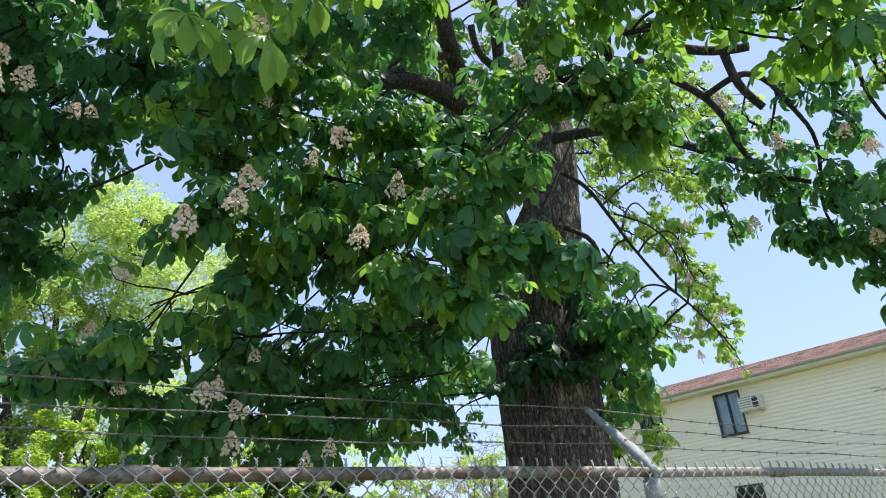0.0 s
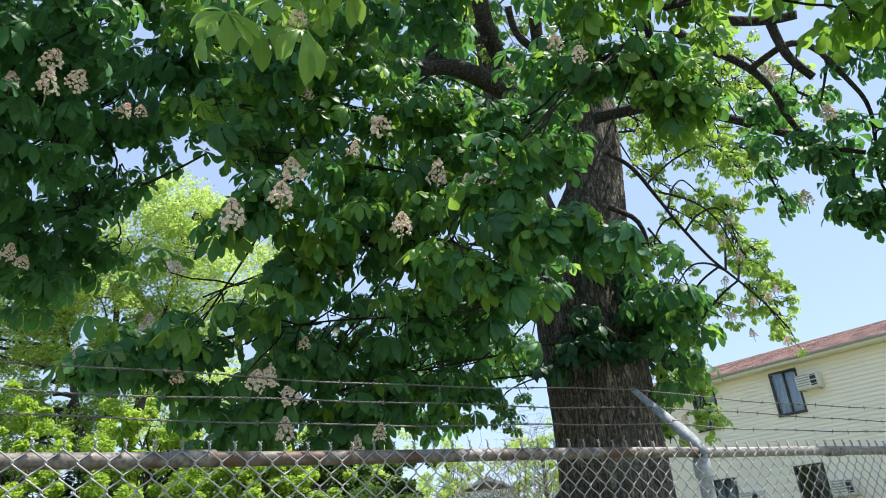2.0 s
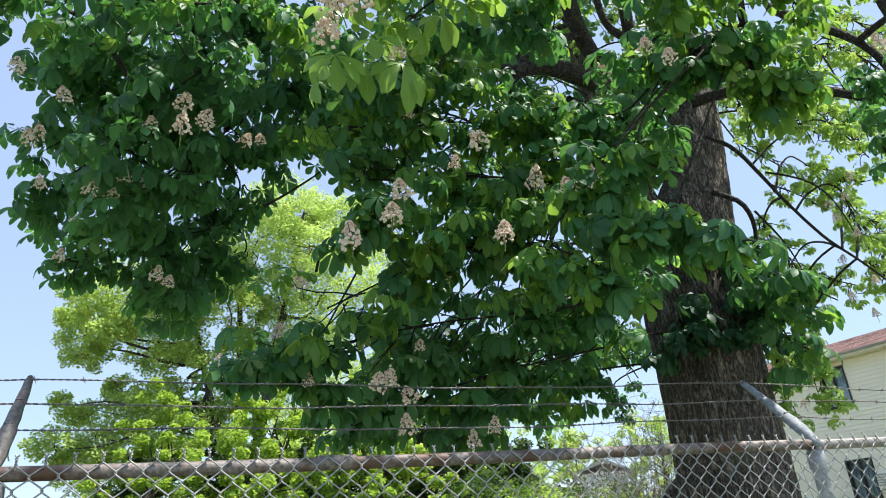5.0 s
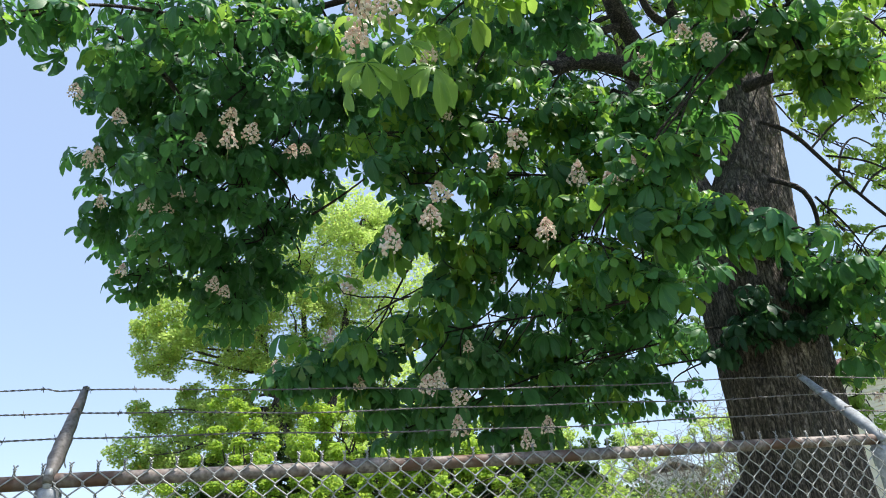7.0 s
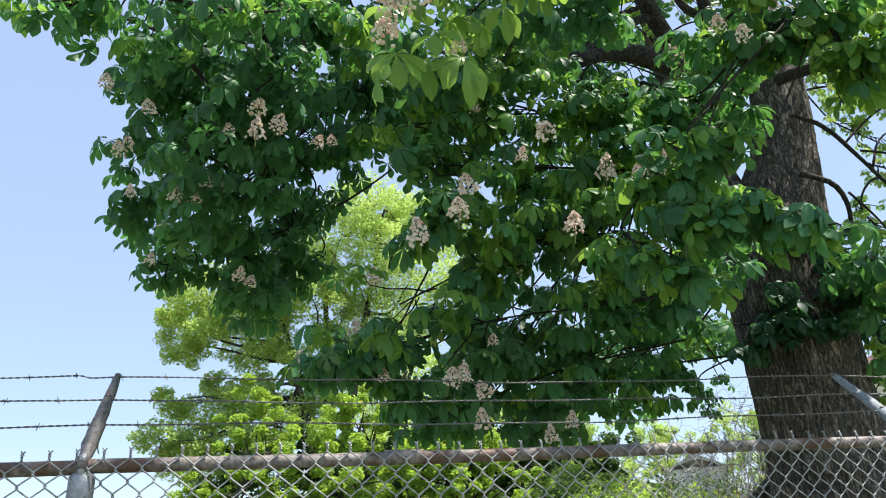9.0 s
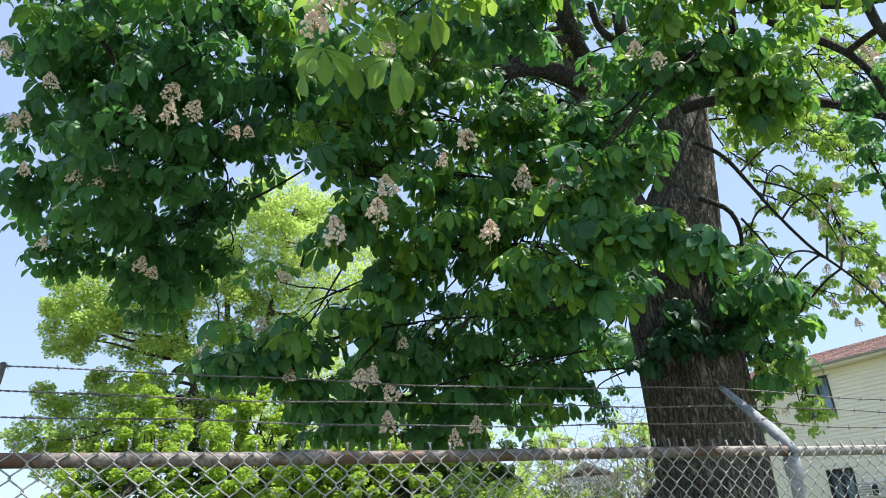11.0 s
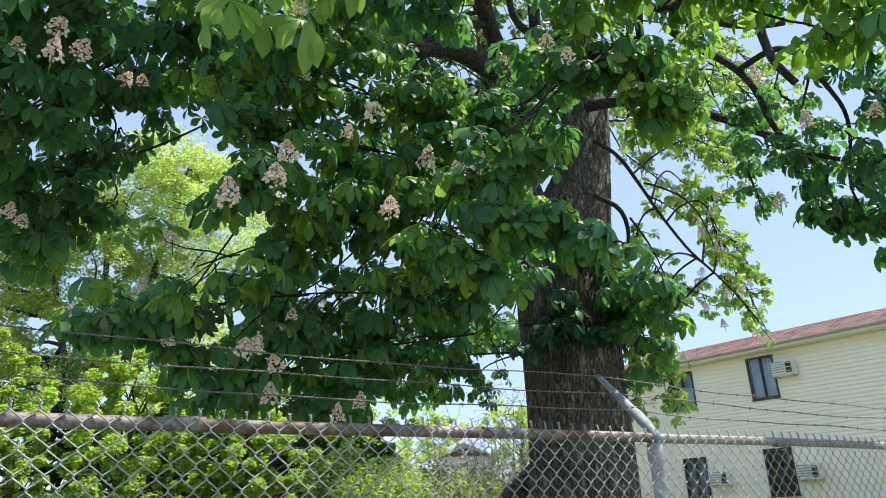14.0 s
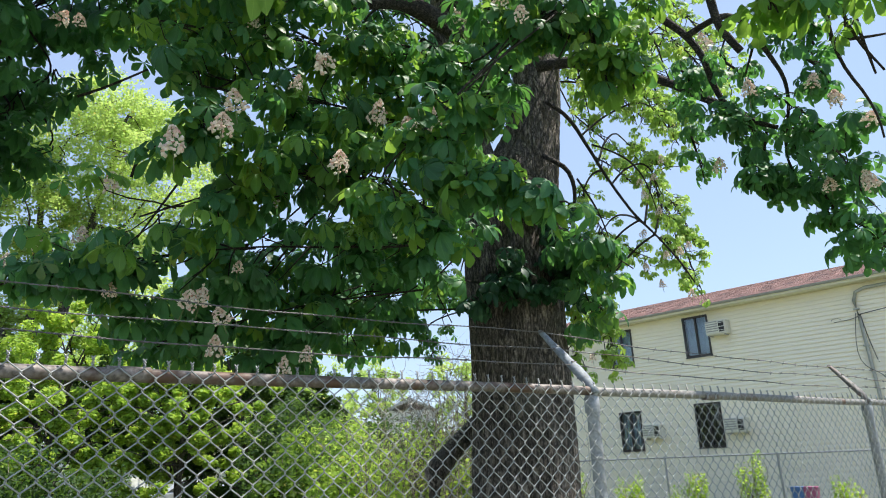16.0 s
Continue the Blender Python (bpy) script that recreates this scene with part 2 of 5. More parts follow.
def part(name, bm, mat, parent=None, label="", smooth=False):
    """One mesh object out of a bmesh or a mesh, under a thing or a part."""
    me = bm if isinstance(bm, bpy.types.Mesh) else mesh_of(name, bm)
    if mat is not None and not me.materials:
        me.materials.append(mat)
    if smooth:
        me.polygons.foreach_set("use_smooth", [True] * len(me.polygons))
    ob = new(name, me)
    if parent is not None:
        ob.parent = parent
    if label:
        tagged(ob, label=label)
    return ob


def thing(name, at=(0, 0, 0), turn=0.0, **tags):
    ob = new(name)
    ob.matrix_basis = pose(*at, 0, 0, turn)
    ob.empty_display_size = 0.1
    return tagged(ob, **tags)


def box(bm, lo, hi, bevel=0.0):
    """A box with bevelled edges, added to bm."""
    r = bmesh.ops.create_cube(bm, size=1.0)
    size = [h - l for l, h in zip(lo, hi)]
    mid = [(h + l) / 2 for l, h in zip(lo, hi)]
    for v in r["verts"]:
        v.co = Vector([c * s + m for c, s, m in zip(v.co, size, mid)])
    if bevel:
        bmesh.ops.bevel(bm, geom=list({e for v in r["verts"] for e in v.link_edges}), offset=bevel, segments=2, affect="EDGES")
    return bm


def boxed(lo, hi, bevel=0.0):
    return box(bmesh.new(), lo, hi, bevel)


def tube_arrays(points, radii, sides=6):
    """Vertices and quads of a tube along points."""
    p = np.asarray(points, float)
    r = np.broadcast_to(np.asarray(radii, float), (len(p),))
    t = np.gradient(p, axis=0)
    t /= np.linalg.norm(t, axis=1, keepdims=True) + 1e-12
    ref = np.array([0.0, 0.0, 1.0]) if abs(t[:, 2]).mean() < 0.8 else np.array([1.0, 0.0, 0.0])
    u = np.cross(t, ref)
    u /= np.linalg.norm(u, axis=1, keepdims=True) + 1e-12
    w = np.cross(t, u)
    a = np.arange(sides) * 2 * np.pi / sides
    ring = np.cos(a)[None, :, None] * u[:, None] + np.sin(a)[None, :, None] * w[:, None]
    verts = (p[:, None] + ring * r[:, None, None]).reshape(-1, 3)
    i = np.arange(len(p) - 1)[:, None] * sides
    k = np.arange(sides)[None]
    n = (k + 1) % sides
    faces = np.stack([i + k, i + n, i + sides + n, i + sides + k], -1).reshape(-1, 4)
    return verts, faces


class Pile:
    """Gathers many small pieces into one mesh."""

    def __init__(self):
        self.v, self.f, self.uv, self.n = [], [], [], 0

    def add(self, verts, faces, uv=None):
        self.v.append(verts)
        self.f.append(faces + self.n)
        if uv is not None:
            self.uv.append(uv)
        self.n += len(verts)

    def mesh(self, name):
        me = bpy.data.meshes.new(name)
        v = np.concatenate(self.v)
        size = {f.shape[1] for f in self.f}
        if len(size) == 1:
            f = np.concatenate(self.f)
            me.vertices.add(len(v))
            me.vertices.foreach_set("co", v.ravel())
            me.loops.add(f.size)
            me.loops.foreach_set("vertex_index", f.ravel())
            me.polygons.add(len(f))
            me.polygons.foreach_set("loop_start", np.arange(len(f)) * f.shape[1])
            if self.uv:
                lay = me.uv_layers.new(name="UVMap")
                lay.data.foreach_set("uv", np.concatenate(self.uv)[f.ravel()].ravel())
        else:
            me.from_pydata(v.tolist(), [], [q.tolist() for f in self.f for q in f])
        me.update(calc_edges=True)
        return me


def bent(a, b, sag=0.0, wander=0.0, n=9, up=None):
    """A curved line from a to b that hangs by sag and wanders a little."""
    a, b = np.array(a, float), np.array(b, float)
    s = np.linspace(0, 1, n)[:, None]
    p = a + (b - a) * s
    p[:, 2] -= sag * 4 * (s * (1 - s))[:, 0]
    k = rng.normal(size=(3, 2)) * wander
    for i in range(3):
        p[:, i] += (k[i, 0] * np.sin(np.pi * s) + k[i, 1] * np.sin(2 * np.pi * s))[:, 0]
    return p


def tubed(name, points, radii, mat, parent, sides=6, label=""):
    pile = Pile()
    pile.add(*tube_arrays(points, radii, sides))
    return part(name, pile.mesh(name), mat, parent, label, smooth=True)


# ---- ground ----
g = Pile()
gx, gy = np.meshgrid(np.concatenate([[-2500, -300, -90], np.linspace(-45, 45, 91), [90, 300, 2500]]), np.concatenate([[-2500, -300, -90], np.linspace(-45, 45, 91), [90, 300, 2500]]), indexing="ij")
gz = 0.05 * np.sin(gx * 0.7) * np.cos(gy * 0.53) + 0.03 * np.sin(gx * 1.9 + gy * 1.3) - 0.05
nx, ny = gx.shape
idx = np.arange(nx * ny).reshape(nx, ny)
g.add(np.stack([gx, gy, gz], -1).reshape(-1, 3), np.stack([idx[:-1, :-1], idx[1:, :-1], idx[1:, 1:], idx[:-1, 1:]], -1).reshape(-1, 4))
tagged(part("ground", g.mesh("ground"), GROUND), "rough green grass over bare earth", "ground", kind="structure")


# ---- chain-link fence with three strands of barbed wire ----
TOP = 1.943
CELL = 0.073
BAY = 3.05
fence = thing("chain_link_fence", label="galvanised chain-link fence topped with barbed wire and a rusty rail", category="fence")
POSTS = [-BAY * 2, -BAY, 0.0, BAY - 0.18, BAY * 2]


def rail_mesh(x0, x1):
    n = 24
    pts = np.stack([np.linspace(x0, x1, n), np.zeros(n), TOP + 0.004 * np.sin(np.linspace(0, 5, n) + x0)], 1)
    p = Pile()
    p.add(*tube_arrays(pts, 0.0215, 14))
    return p.mesh("rail")


for x0, x1 in zip(POSTS[:-1], POSTS[1:]):
    if x0 < 0:
        part("rail", rail_mesh(x0, x1), RAIL, fence, "weathered rusty top rail", smooth=True)
    else:
        part("rail", rail_mesh(x0, x1), GREY_RAIL, fence, "grey galvanised top rail", smooth=True)
    sleeve = x0 + 0.9
    tubed("rail_sleeve", [(sleeve, 0, TOP), (sleeve + 0.13, 0, TOP)], 0.0232, RAIL, fence, 14)


def post_part(x, rusty, reach=0.3185, rise=0.325):
    p = Pile()
    p.add(*tube_arrays([(0, 0, -0.2), (0, 0, TOP - 0.05)], 0.030, 16))
    post = part("post", p.mesh("post"), POST, fence, "grey galvanised post", smooth=True)
    post.location = (x, 0.0, 0)
    # pressed cap with a loop that holds the rail
    c = Pile()
    c.add(*tube_arrays([(0, 0, TOP - 0.10), (0, 0, TOP - 0.075), (0, 0, TOP - 0.03), (0, 0, TOP - 0.02)], [0.036, 0.037, 0.036, 0.026], 16))
    a = np.linspace(0, 2 * np.pi, 17)
    loop = np.stack([np.zeros(17), 0.030 * np.cos(a), TOP + 0.030 * np.sin(a)], 1)
    c.add(*tube_arrays(loop, 0.012, 8))
    cap = part("post_cap", c.mesh("post_cap"), POST, post, "pressed steel loop cap", smooth=True)
    # folded arm that leans away from the yard
    bm = bmesh.new()
    length, wide, deep = (0.455, 0.042 if x < 0 else 0.070, 0.026) if rusty else (0.455, 0.060, 0.026)
    rows = []
    out = Vector((0, -0.714, 0.70))
    dent = np.random.default_rng(int(x * 10) + 99)
    for s in np.linspace(-0.10, 1.0, 16):
        k = float(np.interp(s, (-0.10, 0.03, 0.12, 0.35, 0.94, 1.0), (0.62, 0.85, 1.10, 1.0, 0.60, 0.42))) * dent.uniform(0.95, 1.05)
        at = Vector((dent.normal() * 0.0012, s * reach, TOP + 0.02 + s * rise))
        ring = []
        for q in range(10):
            a = math.pi * q / 9
            ring.append(at + Vector((-math.cos(a) * wide * k / 2, 0, 0)) + out * deep * 1.25 * k * math.sin(a) ** 0.7)
        rows.append([bm.verts.new(v) for v in ring])
    for r0, r1 in zip(rows[:-1], rows[1:]):
        for i in range(10):
            bm.faces.new((r0[i], r0[(i + 1) % 10], r1[(i + 1) % 10], r1[i]))
    bm.faces.new(rows[0][::-1])
    bm.faces.new(rows[-1])
    for f in bm.faces:
        f.smooth = True
    arm = part("arm", bm, RUST_ARM if rusty else ARM, post, "rusty leaning barbed wire arm" if rusty else "pale grey leaning barbed wire arm")
    # slots that grip the strands, and a wire end left hanging
    for level in (0.35, 0.65, 0.965):
        k = float(np.interp(level, (0.35, 0.94, 1.0), (1.0, 0.60, 0.42)))
        at = Vector((0, level * reach, TOP + 0.02 + level * rise)) + out * deep * 1.2 * k
        slot = part("strand_slot", boxed((-wide * k * 0.30, -0.003, -0.004), (wide * k * 0.30, 0.004, 0.003), 0.0012), BARB, arm)
        slot.matrix_basis = pose(at.x, at.y, at.z, 45, 0, dent.normal() * 10)
    if rusty:
        low = np.array([0.012, 0.35 * length * 0.70 - 0.015, TOP + 0.02 + 0.35 * length * 0.714])
        tubed("wire_end", bent(low, low + (0.004, 0.0, -0.085), 0.0, 0.004, 7), 0.0022, WIRE, arm, 5)
    tie = Pile()
    b = np.linspace(0, 4 * np.pi, 25)
    tie.add(*tube_arrays(np.stack([0.034 * np.cos(b), 0.034 * np.sin(b), TOP - 0.30 - b * 0.001], 1), 0.002, 4))
    part("tie_wire", tie.mesh("tie_wire"), WIRE, post)


for x in POSTS:
    if 0 < x < BAY:
        post_part(x, True, 0.21, 0.265)
    else:
        post_part(x, x != 0.0)

# the woven wires: two zigzags, mirrored, hung in turn
STEP = CELL / 2


def woven(mirror):
    p = Pile()
    steps = 53
    k = np.arange(steps)
    z = TOP + 0.020 - k * STEP
    x = np.where((k + mirror) % 2 == 0, -STEP / 2, STEP / 2)
    y = np.where((k + mirror) % 2 == 0, -0.003, 0.003)
    pts = []
    for i in range(steps):
        hook = 0.0022 if x[i] > 0 else -0.0022
        pts.append((x[i] + hook * 0.4, -y[i], z[i] + 0.0040))
        pts.append((x[i] + hook, y[i] * 0.4, z[i]))
        pts.append((x[i] + hook * 0.4, y[i], z[i] - 0.0040))
    side = x[0]
    # twisted barb above the rail
    tw = [(side * (1.0 - 0.0) + 0.0042 * math.cos(q * 2.2 + mirror * 3.14), 0.0042 * math.sin(q * 2.2 + mirror * 3.14), TOP + 0.022 + q * 0.0045) for q in range(1, 4)]
    end = [(side + (0.006 if mirror else -0.006), 0.004, TOP + 0.047)]
    pts = end + tw[::-1] + pts
    p.add(*tube_arrays(pts, 0.0024, 4))
    me = p.mesh("mesh_wire")
    me.polygons.foreach_set("use_smooth", [True] * len(me.polygons))
    return me


WOVEN = (woven(0), woven(1))
first, last = -4.80, 4.86
count = int((last - first) / STEP)
for i in range(count):
    w = part("mesh_wire", WOVEN[i % 2], WIRE, fence)
    w.location = (first + i * STEP, -0.0265 + 0.0015 * math.sin(i * 0.9), 0.006 * math.sin(i * 0.13))
rest = Pile()
for x0, x1 in ((-6.1, first), (last, 6.1)):
    for i in range(int((x1 - x0) / STEP)):
        src = WOVEN[(i + 1) % 2]
        v = np.empty(len(src.vertices) * 3)
        src.vertices.foreach_get("co", v)
        f = np.array([q.vertices[:] for q in src.polygons])
        rest.add(v.reshape(-1, 3) + (x0 + i * STEP, -0.0265, 0), f)
tagged(part("woven_mesh", rest.mesh("woven_mesh"), WIRE, fence), kind="stuff")


# barbed strands
def barb_mesh():
    p = Pile()
    a = np.linspace(0, 4 * np.pi, 15)
    p.add(*tube_arrays(np.stack([np.linspace(-0.007, 0.007, 15), 0.0042 * np.cos(a), 0.0042 * np.sin(a)], 1), 0.0011, 4))
    for d in ((0.3, 0.7, 0.7), (-0.3, -0.7, 0.75), (0.35, 0.6, -0.75), (-0.3, -0.75, -0.6)):
        e = np.array(d) / np.linalg.norm(d)
        p.add(*tube_arrays([e * 0.002, e * 0.009, e * 0.015], [0.0014, 0.0013, 0.0003], 4))
    return p.mesh("barb")


BARB_MESH = barb_mesh()
BARB_MESH.materials.append(BARB)
for level, sag in ((0.35, 0.018), (0.65, 0.020), (0.965, 0.024)):
    xs = np.linspace(-6.1, 6.1, 1500)
    y = level * np.interp(xs, (0, POSTS[3], POSTS[4]), (0.3185, 0.21, 0.3185)) - 0.018
    z = TOP + 0.024 + level * np.interp(xs, (0, POSTS[3], POSTS[4]), (0.325, 0.265, 0.325))
    u = (xs / BAY) % 1.0
    zs = z - sag * 4 * u * (1 - u) + 0.004 * np.sin(xs * 3.1 + level * 9) + 0.0025 * np.sin(xs * 7.7 + level * 5)
    if level > 0.9:
        zs = zs + 0.012 / (1 + np.exp(np.clip((xs + BAY + 0.10) * 120, -50, 50))) * np.exp(-((xs + BAY + 0.10) / 0.5) ** 2)
    p = Pile()
    for half in (0, np.pi):
        h = xs * 2 * np.pi / 0.045 + half
        p.add(*tube_arrays(np.stack([xs, y + 0.0020 * np.cos(h), zs + 0.0018 * np.sin(h)], 1), 0.0016, 4))
    strand = part("barbed_wire", p.mesh("barbed_wire"), BARB, fence, "twisted dark barbed wire strand")
    for j in range(int(9.6 / 0.15)):
        bx = -4.75 + j * 0.15 + 0.08 * level + rng.normal() * 0.008
        o = part("barb", BARB_MESH, None, strand)
        o.matrix_basis = pose(bx, float(np.interp(bx, xs, y)), float(np.interp(bx, xs, zs)), rng.uniform(0, 360), 0, rng.uniform(-8, 8))


# ---- two-storey apartment building ----
def glazed(name, behind):
    m = bpy.data.materials.new(name)
    m.use_nodes = True
    nt = m.node_tree
    gl = nt.nodes.new("ShaderNodeBsdfGlossy")
    gl.inputs["Roughness"].default_value = 0.04
    tr = nt.nodes.new("ShaderNodeBsdfTransparent")
    tr.inputs[0].default_value = (*behind, 1)
    fr = node(nt, "ShaderNodeFresnel", IOR=1.6)
    mx = nt.nodes.new("ShaderNodeMixShader")
    for a, b in ((fr.outputs[0], mx.inputs[0]), (tr.outputs[0], mx.inputs[1]), (gl.outputs[0], mx.inputs[2]), (mx.outputs[0], nt.nodes["Material Output"].inputs[0])):
        nt.links.new(a, b)
    return m


PANE = glazed("clear_window_glass", (0.85, 0.9, 0.92))
WALL_LO, WALL_HI, EAVE = -0.2, 6.02, 5.93
X0, X1 = -6.5, 13.0
house = thing("apartment_building", (16.78, 10.90, 0), -81.20, label="two-storey cream-sided apartment building with red-brown shingle roof", category="building")
OPENINGS = [(-2.71, -1.91, 4.59, 5.77), (0.0, 0.81, 4.57, 5.81), (-2.68, -1.90, 1.82, 3.03), (0.0, 0.81, 1.82, 3.10), (7.6, 8.6, 4.57, 5.77), (7.6, 8.6, 1.82, 3.03)]


def free_spans(z0, z1):
    spans, x = [], X0
    for a, b, lo, hi in sorted(OPENINGS):
        if min(z1, hi) - max(z0, lo) > 0.02:
            if a > x:
                spans.append((x, a))
            x = b
    spans.append((x, X1))
    return spans


bm = bmesh.new()
cuts = sorted({WALL_LO, WALL_HI, *(o[2] for o in OPENINGS), *(o[3] for o in OPENINGS)})
for z0, z1 in zip(cuts[:-1], cuts[1:]):
    for a, b in free_spans(z0, z1):
        box(bm, (a, 0.0, z0), (b, 0.16, z1))
part("wall", bm, SIDING, house)
bm = bmesh.new()
box(bm, (X0, 0.165, WALL_LO), (X0 + 0.16, 9.0, WALL_HI))
box(bm, (X1 - 0.16, 0.165, WALL_LO), (X1, 9.0, WALL_HI))
box(bm, (X0, 9.005, WALL_LO), (X1, 9.16, WALL_HI))
part("back_wall", bm, SIDING, house)
bm = boxed((X0 + 0.17, 1.8, WALL_LO), (X1 - 0.17, 1.9, WALL_HI))
box(bm, (X0 + 0.17, 0.17, 3.9), (X1 - 0.17, 1.79, 4.0))
part("inner_wall", bm, plain("dim_room_paint", (0.35, 0.34, 0.31), 0.8), house)

# lapped siding boards
LAP = 0.118
row = 0
while 0.35 + row * LAP < EAVE - 0.02:
    z0 = 0.35 + row * LAP
    z1 = min(z0 + LAP + 0.012, EAVE)
    for a, b in free_spans(z0 + 0.03, z1 - 0.03):
        bm = bmesh.new()
        prof = [(-0.036, z0), (-0.033, z0 + 0.005), (-0.006, z1), (-0.001, z1), (-0.001, z0)]
        ends = [[bm.verts.new((x, y, z)) for y, z in prof] for x in (a + 0.001, b - 0.001)]
        for i in range(5):
            bm.faces.new((ends[0][i], ends[0][(i + 1) % 5], ends[1][(i + 1) % 5], ends[1][i]))
        bm.faces.new(ends[0][::-1])
        bm.faces.new(ends[1])
        bmesh.ops.recalc_face_normals(bm, faces=bm.faces)
        part("siding_board", bm, SIDING, house)
    row += 1
part("foundation", boxed((X0 - 0.01, -0.030, -0.3), (X1 + 0.01, 0.20, 0.345), 0.004), plain("grey_block", (0.34, 0.33, 0.31), 0.9), house)
for a in (X0 - 0.03, X1 - 0.09):
    part("corner_trim", boxed((a, -0.044, 0.35), (a + 0.12, 0.02, EAVE), 0.004), SOFFIT, house)

# eaves, gutter, roof
roof_place.object = house
OVER = 0.42
part("soffit", boxed((X0 - 0.3, -OVER, EAVE), (X1 + 0.3, 0.0, EAVE + 0.02)), SOFFIT, house, "cream soffit under the eaves")
part("fascia", boxed((X0 - 0.3, -OVER - 0.022, EAVE - 0.005), (X1 + 0.3, -OVER - 0.002, EAVE + 0.13), 0.003), SOFFIT, house)
gut = bmesh.new()
prof = [(0, 0.06), (-0.05, 0.06), (-0.075, 0.08), (-0.085, 0.11), (-0.095, 0.112), (-0.095, 0.12), (-0.075, 0.12), (-0.065, 0.085), (-0.045, 0.068), (0, 0.068)]
ends = [[gut.verts.new((x, -OVER - 0.024 + y, EAVE + z)) for y, z in prof] for x in (X0 - 0.3, X1 + 0.3)]
for i in range(len(prof)):
    gut.faces.new((ends[0][i], ends[0][(i + 1) % 10], ends[1][(i + 1) % 10], ends[1][i]))
bmesh.ops.recalc_face_normals(gut, faces=gut.faces)
part("gutter", gut, GUTTER, house, "grey metal gutter")
PITCH = radians(16.4)
RUN = 4.9
deck = bmesh.new()
e0, e1 = -OVER - 0.06, -OVER - 0.06 + RUN
zr = EAVE + 0.12 + RUN * math.tan(PITCH)
v = [deck.verts.new(p) for x in (X0 - 0.35, X1 + 0.35) for p in ((x, e0, EAVE + 0.12), (x, e1, zr), (x, e1 + RUN, EAVE + 0.12), (x, e1, zr - 0.15), (x, e0 + 0.4, EAVE + 0.14), (x, e1 + RUN - 0.4, EAVE + 0.14))]
for q in ((0, 6, 7, 1), (1, 7, 8, 2)):
    deck.faces.new([v[i] for i in q])
for o in (0, 6):
    deck.faces.new([v[o + i] for i in (0, 1, 2)])
part("roof", deck, SHINGLE, house, "red-brown asphalt shingle roof")
slope = RUN / math.cos(PITCH)
COURSE = 0.15
cm = bmesh.new()
box(cm, (X0 - 0.36, -0.02, 0.0), (X1 + 0.36, COURSE + 0.01, 0.014))
course = mesh_of("shingle_course", cm)
course.materials.append(SHINGLE)
for i in range(int(slope / COURSE)):
    o = part("shingle_course", course, None, house)
    d = i * COURSE
    o.matrix_basis = pose(0.17 * (i % 2), e0 + d * math.cos(PITCH), EAVE + 0.124 + d * math.sin(PITCH), math.degrees(PITCH) - 1.5, 0, 0)
vent = Pile()
vent.add(*tube_arrays([(0, 0, 0), (0, 0, 0.22), (0, 0, 0.23), (0, 0, 0.30)], [0.09, 0.09, 0.15, 0.13], 12))
part("roof_vent", vent.mesh("roof_vent"), GUTTER, house).location = (4.6, e1 - 1.2, zr - 0.42)


def sliding_window(a, b, lo, hi, bars, dark):
    w = new("window")
    w.parent = house
    tagged(w, label="dark window behind security bars" if bars else "sliding window with dark frame and pale curtain")
    f = 0.032
    frame_bm = bmesh.new()
    for l, h in (((a - 0.02, -0.052, lo - 0.02), (a + f, 0.06, hi + 0.02)), ((b - f, -0.052, lo - 0.02), (b + 0.02, 0.06, hi + 0.02)),
                 ((a + f, -0.050, lo - 0.02), (b - f, 0.06, lo + f)), ((a + f, -0.050, hi - f), (b - f, 0.06, hi + 0.02))):
        box(frame_bm, l, h, 0.004)
    part("window_frame", frame_bm, FRAME, w, "dark bronze frame")
    mid = (a + b) / 2
    part("meeting_rail", boxed((mid - 0.024, -0.035, lo + f), (mid + 0.024, 0.05, hi - f), 0.003), FRAME, w)
    for l, h, y in ((a + f, mid - 0.024, -0.015), (mid + 0.024, b - f, 0.02)):
        part("pane", boxed((l, y, lo + f), (h, y + 0.006, hi - f)), PANE, w).visible_shadow = False
    if not dark:
        c = Pile()
        n = 40
        xs = np.linspace(a + f, b - f, n)
        ys = 0.12 + 0.012 * np.sin(xs * 60)
        vv = np.concatenate([np.stack([xs, ys, np.full(n, lo)], 1), np.stack([xs, ys, np.full(n, hi)], 1)])
        k = np.arange(n - 1)
        c.add(vv, np.stack([k, k + 1, k + 1 + n, k + n], 1))
        cu = part("curtain", c.mesh("curtain"), CURTAIN, w, "pale blue-grey curtain")
        th = cu.modifiers.new("thick", "SOLIDIFY")
        th.thickness = 0.003
    part("window_sill", boxed((a - 0.04, -0.075, lo - 0.05), (b + 0.04, -0.030, lo - 0.021), 0.004), FRAME, w)
    if bars:
        for i in range(7):
            x = a + 0.03 + i * (b - a - 0.06) / 6
            tubed("security_bar", [(x, -0.10, lo + 0.01), (x, -0.10, hi)], 0.008, FRAME, w, 6)
        for z in (lo + 0.15, hi - 0.2):
            tubed("cross_bar", [(a, -0.112, z), (b, -0.112, z)], 0.008, FRAME, w, 6)


for i, (a, b, lo, hi) in enumerate(OPENINGS):
    sliding_window(a, b, lo, hi, i in (2, 3), i in (3, 5))


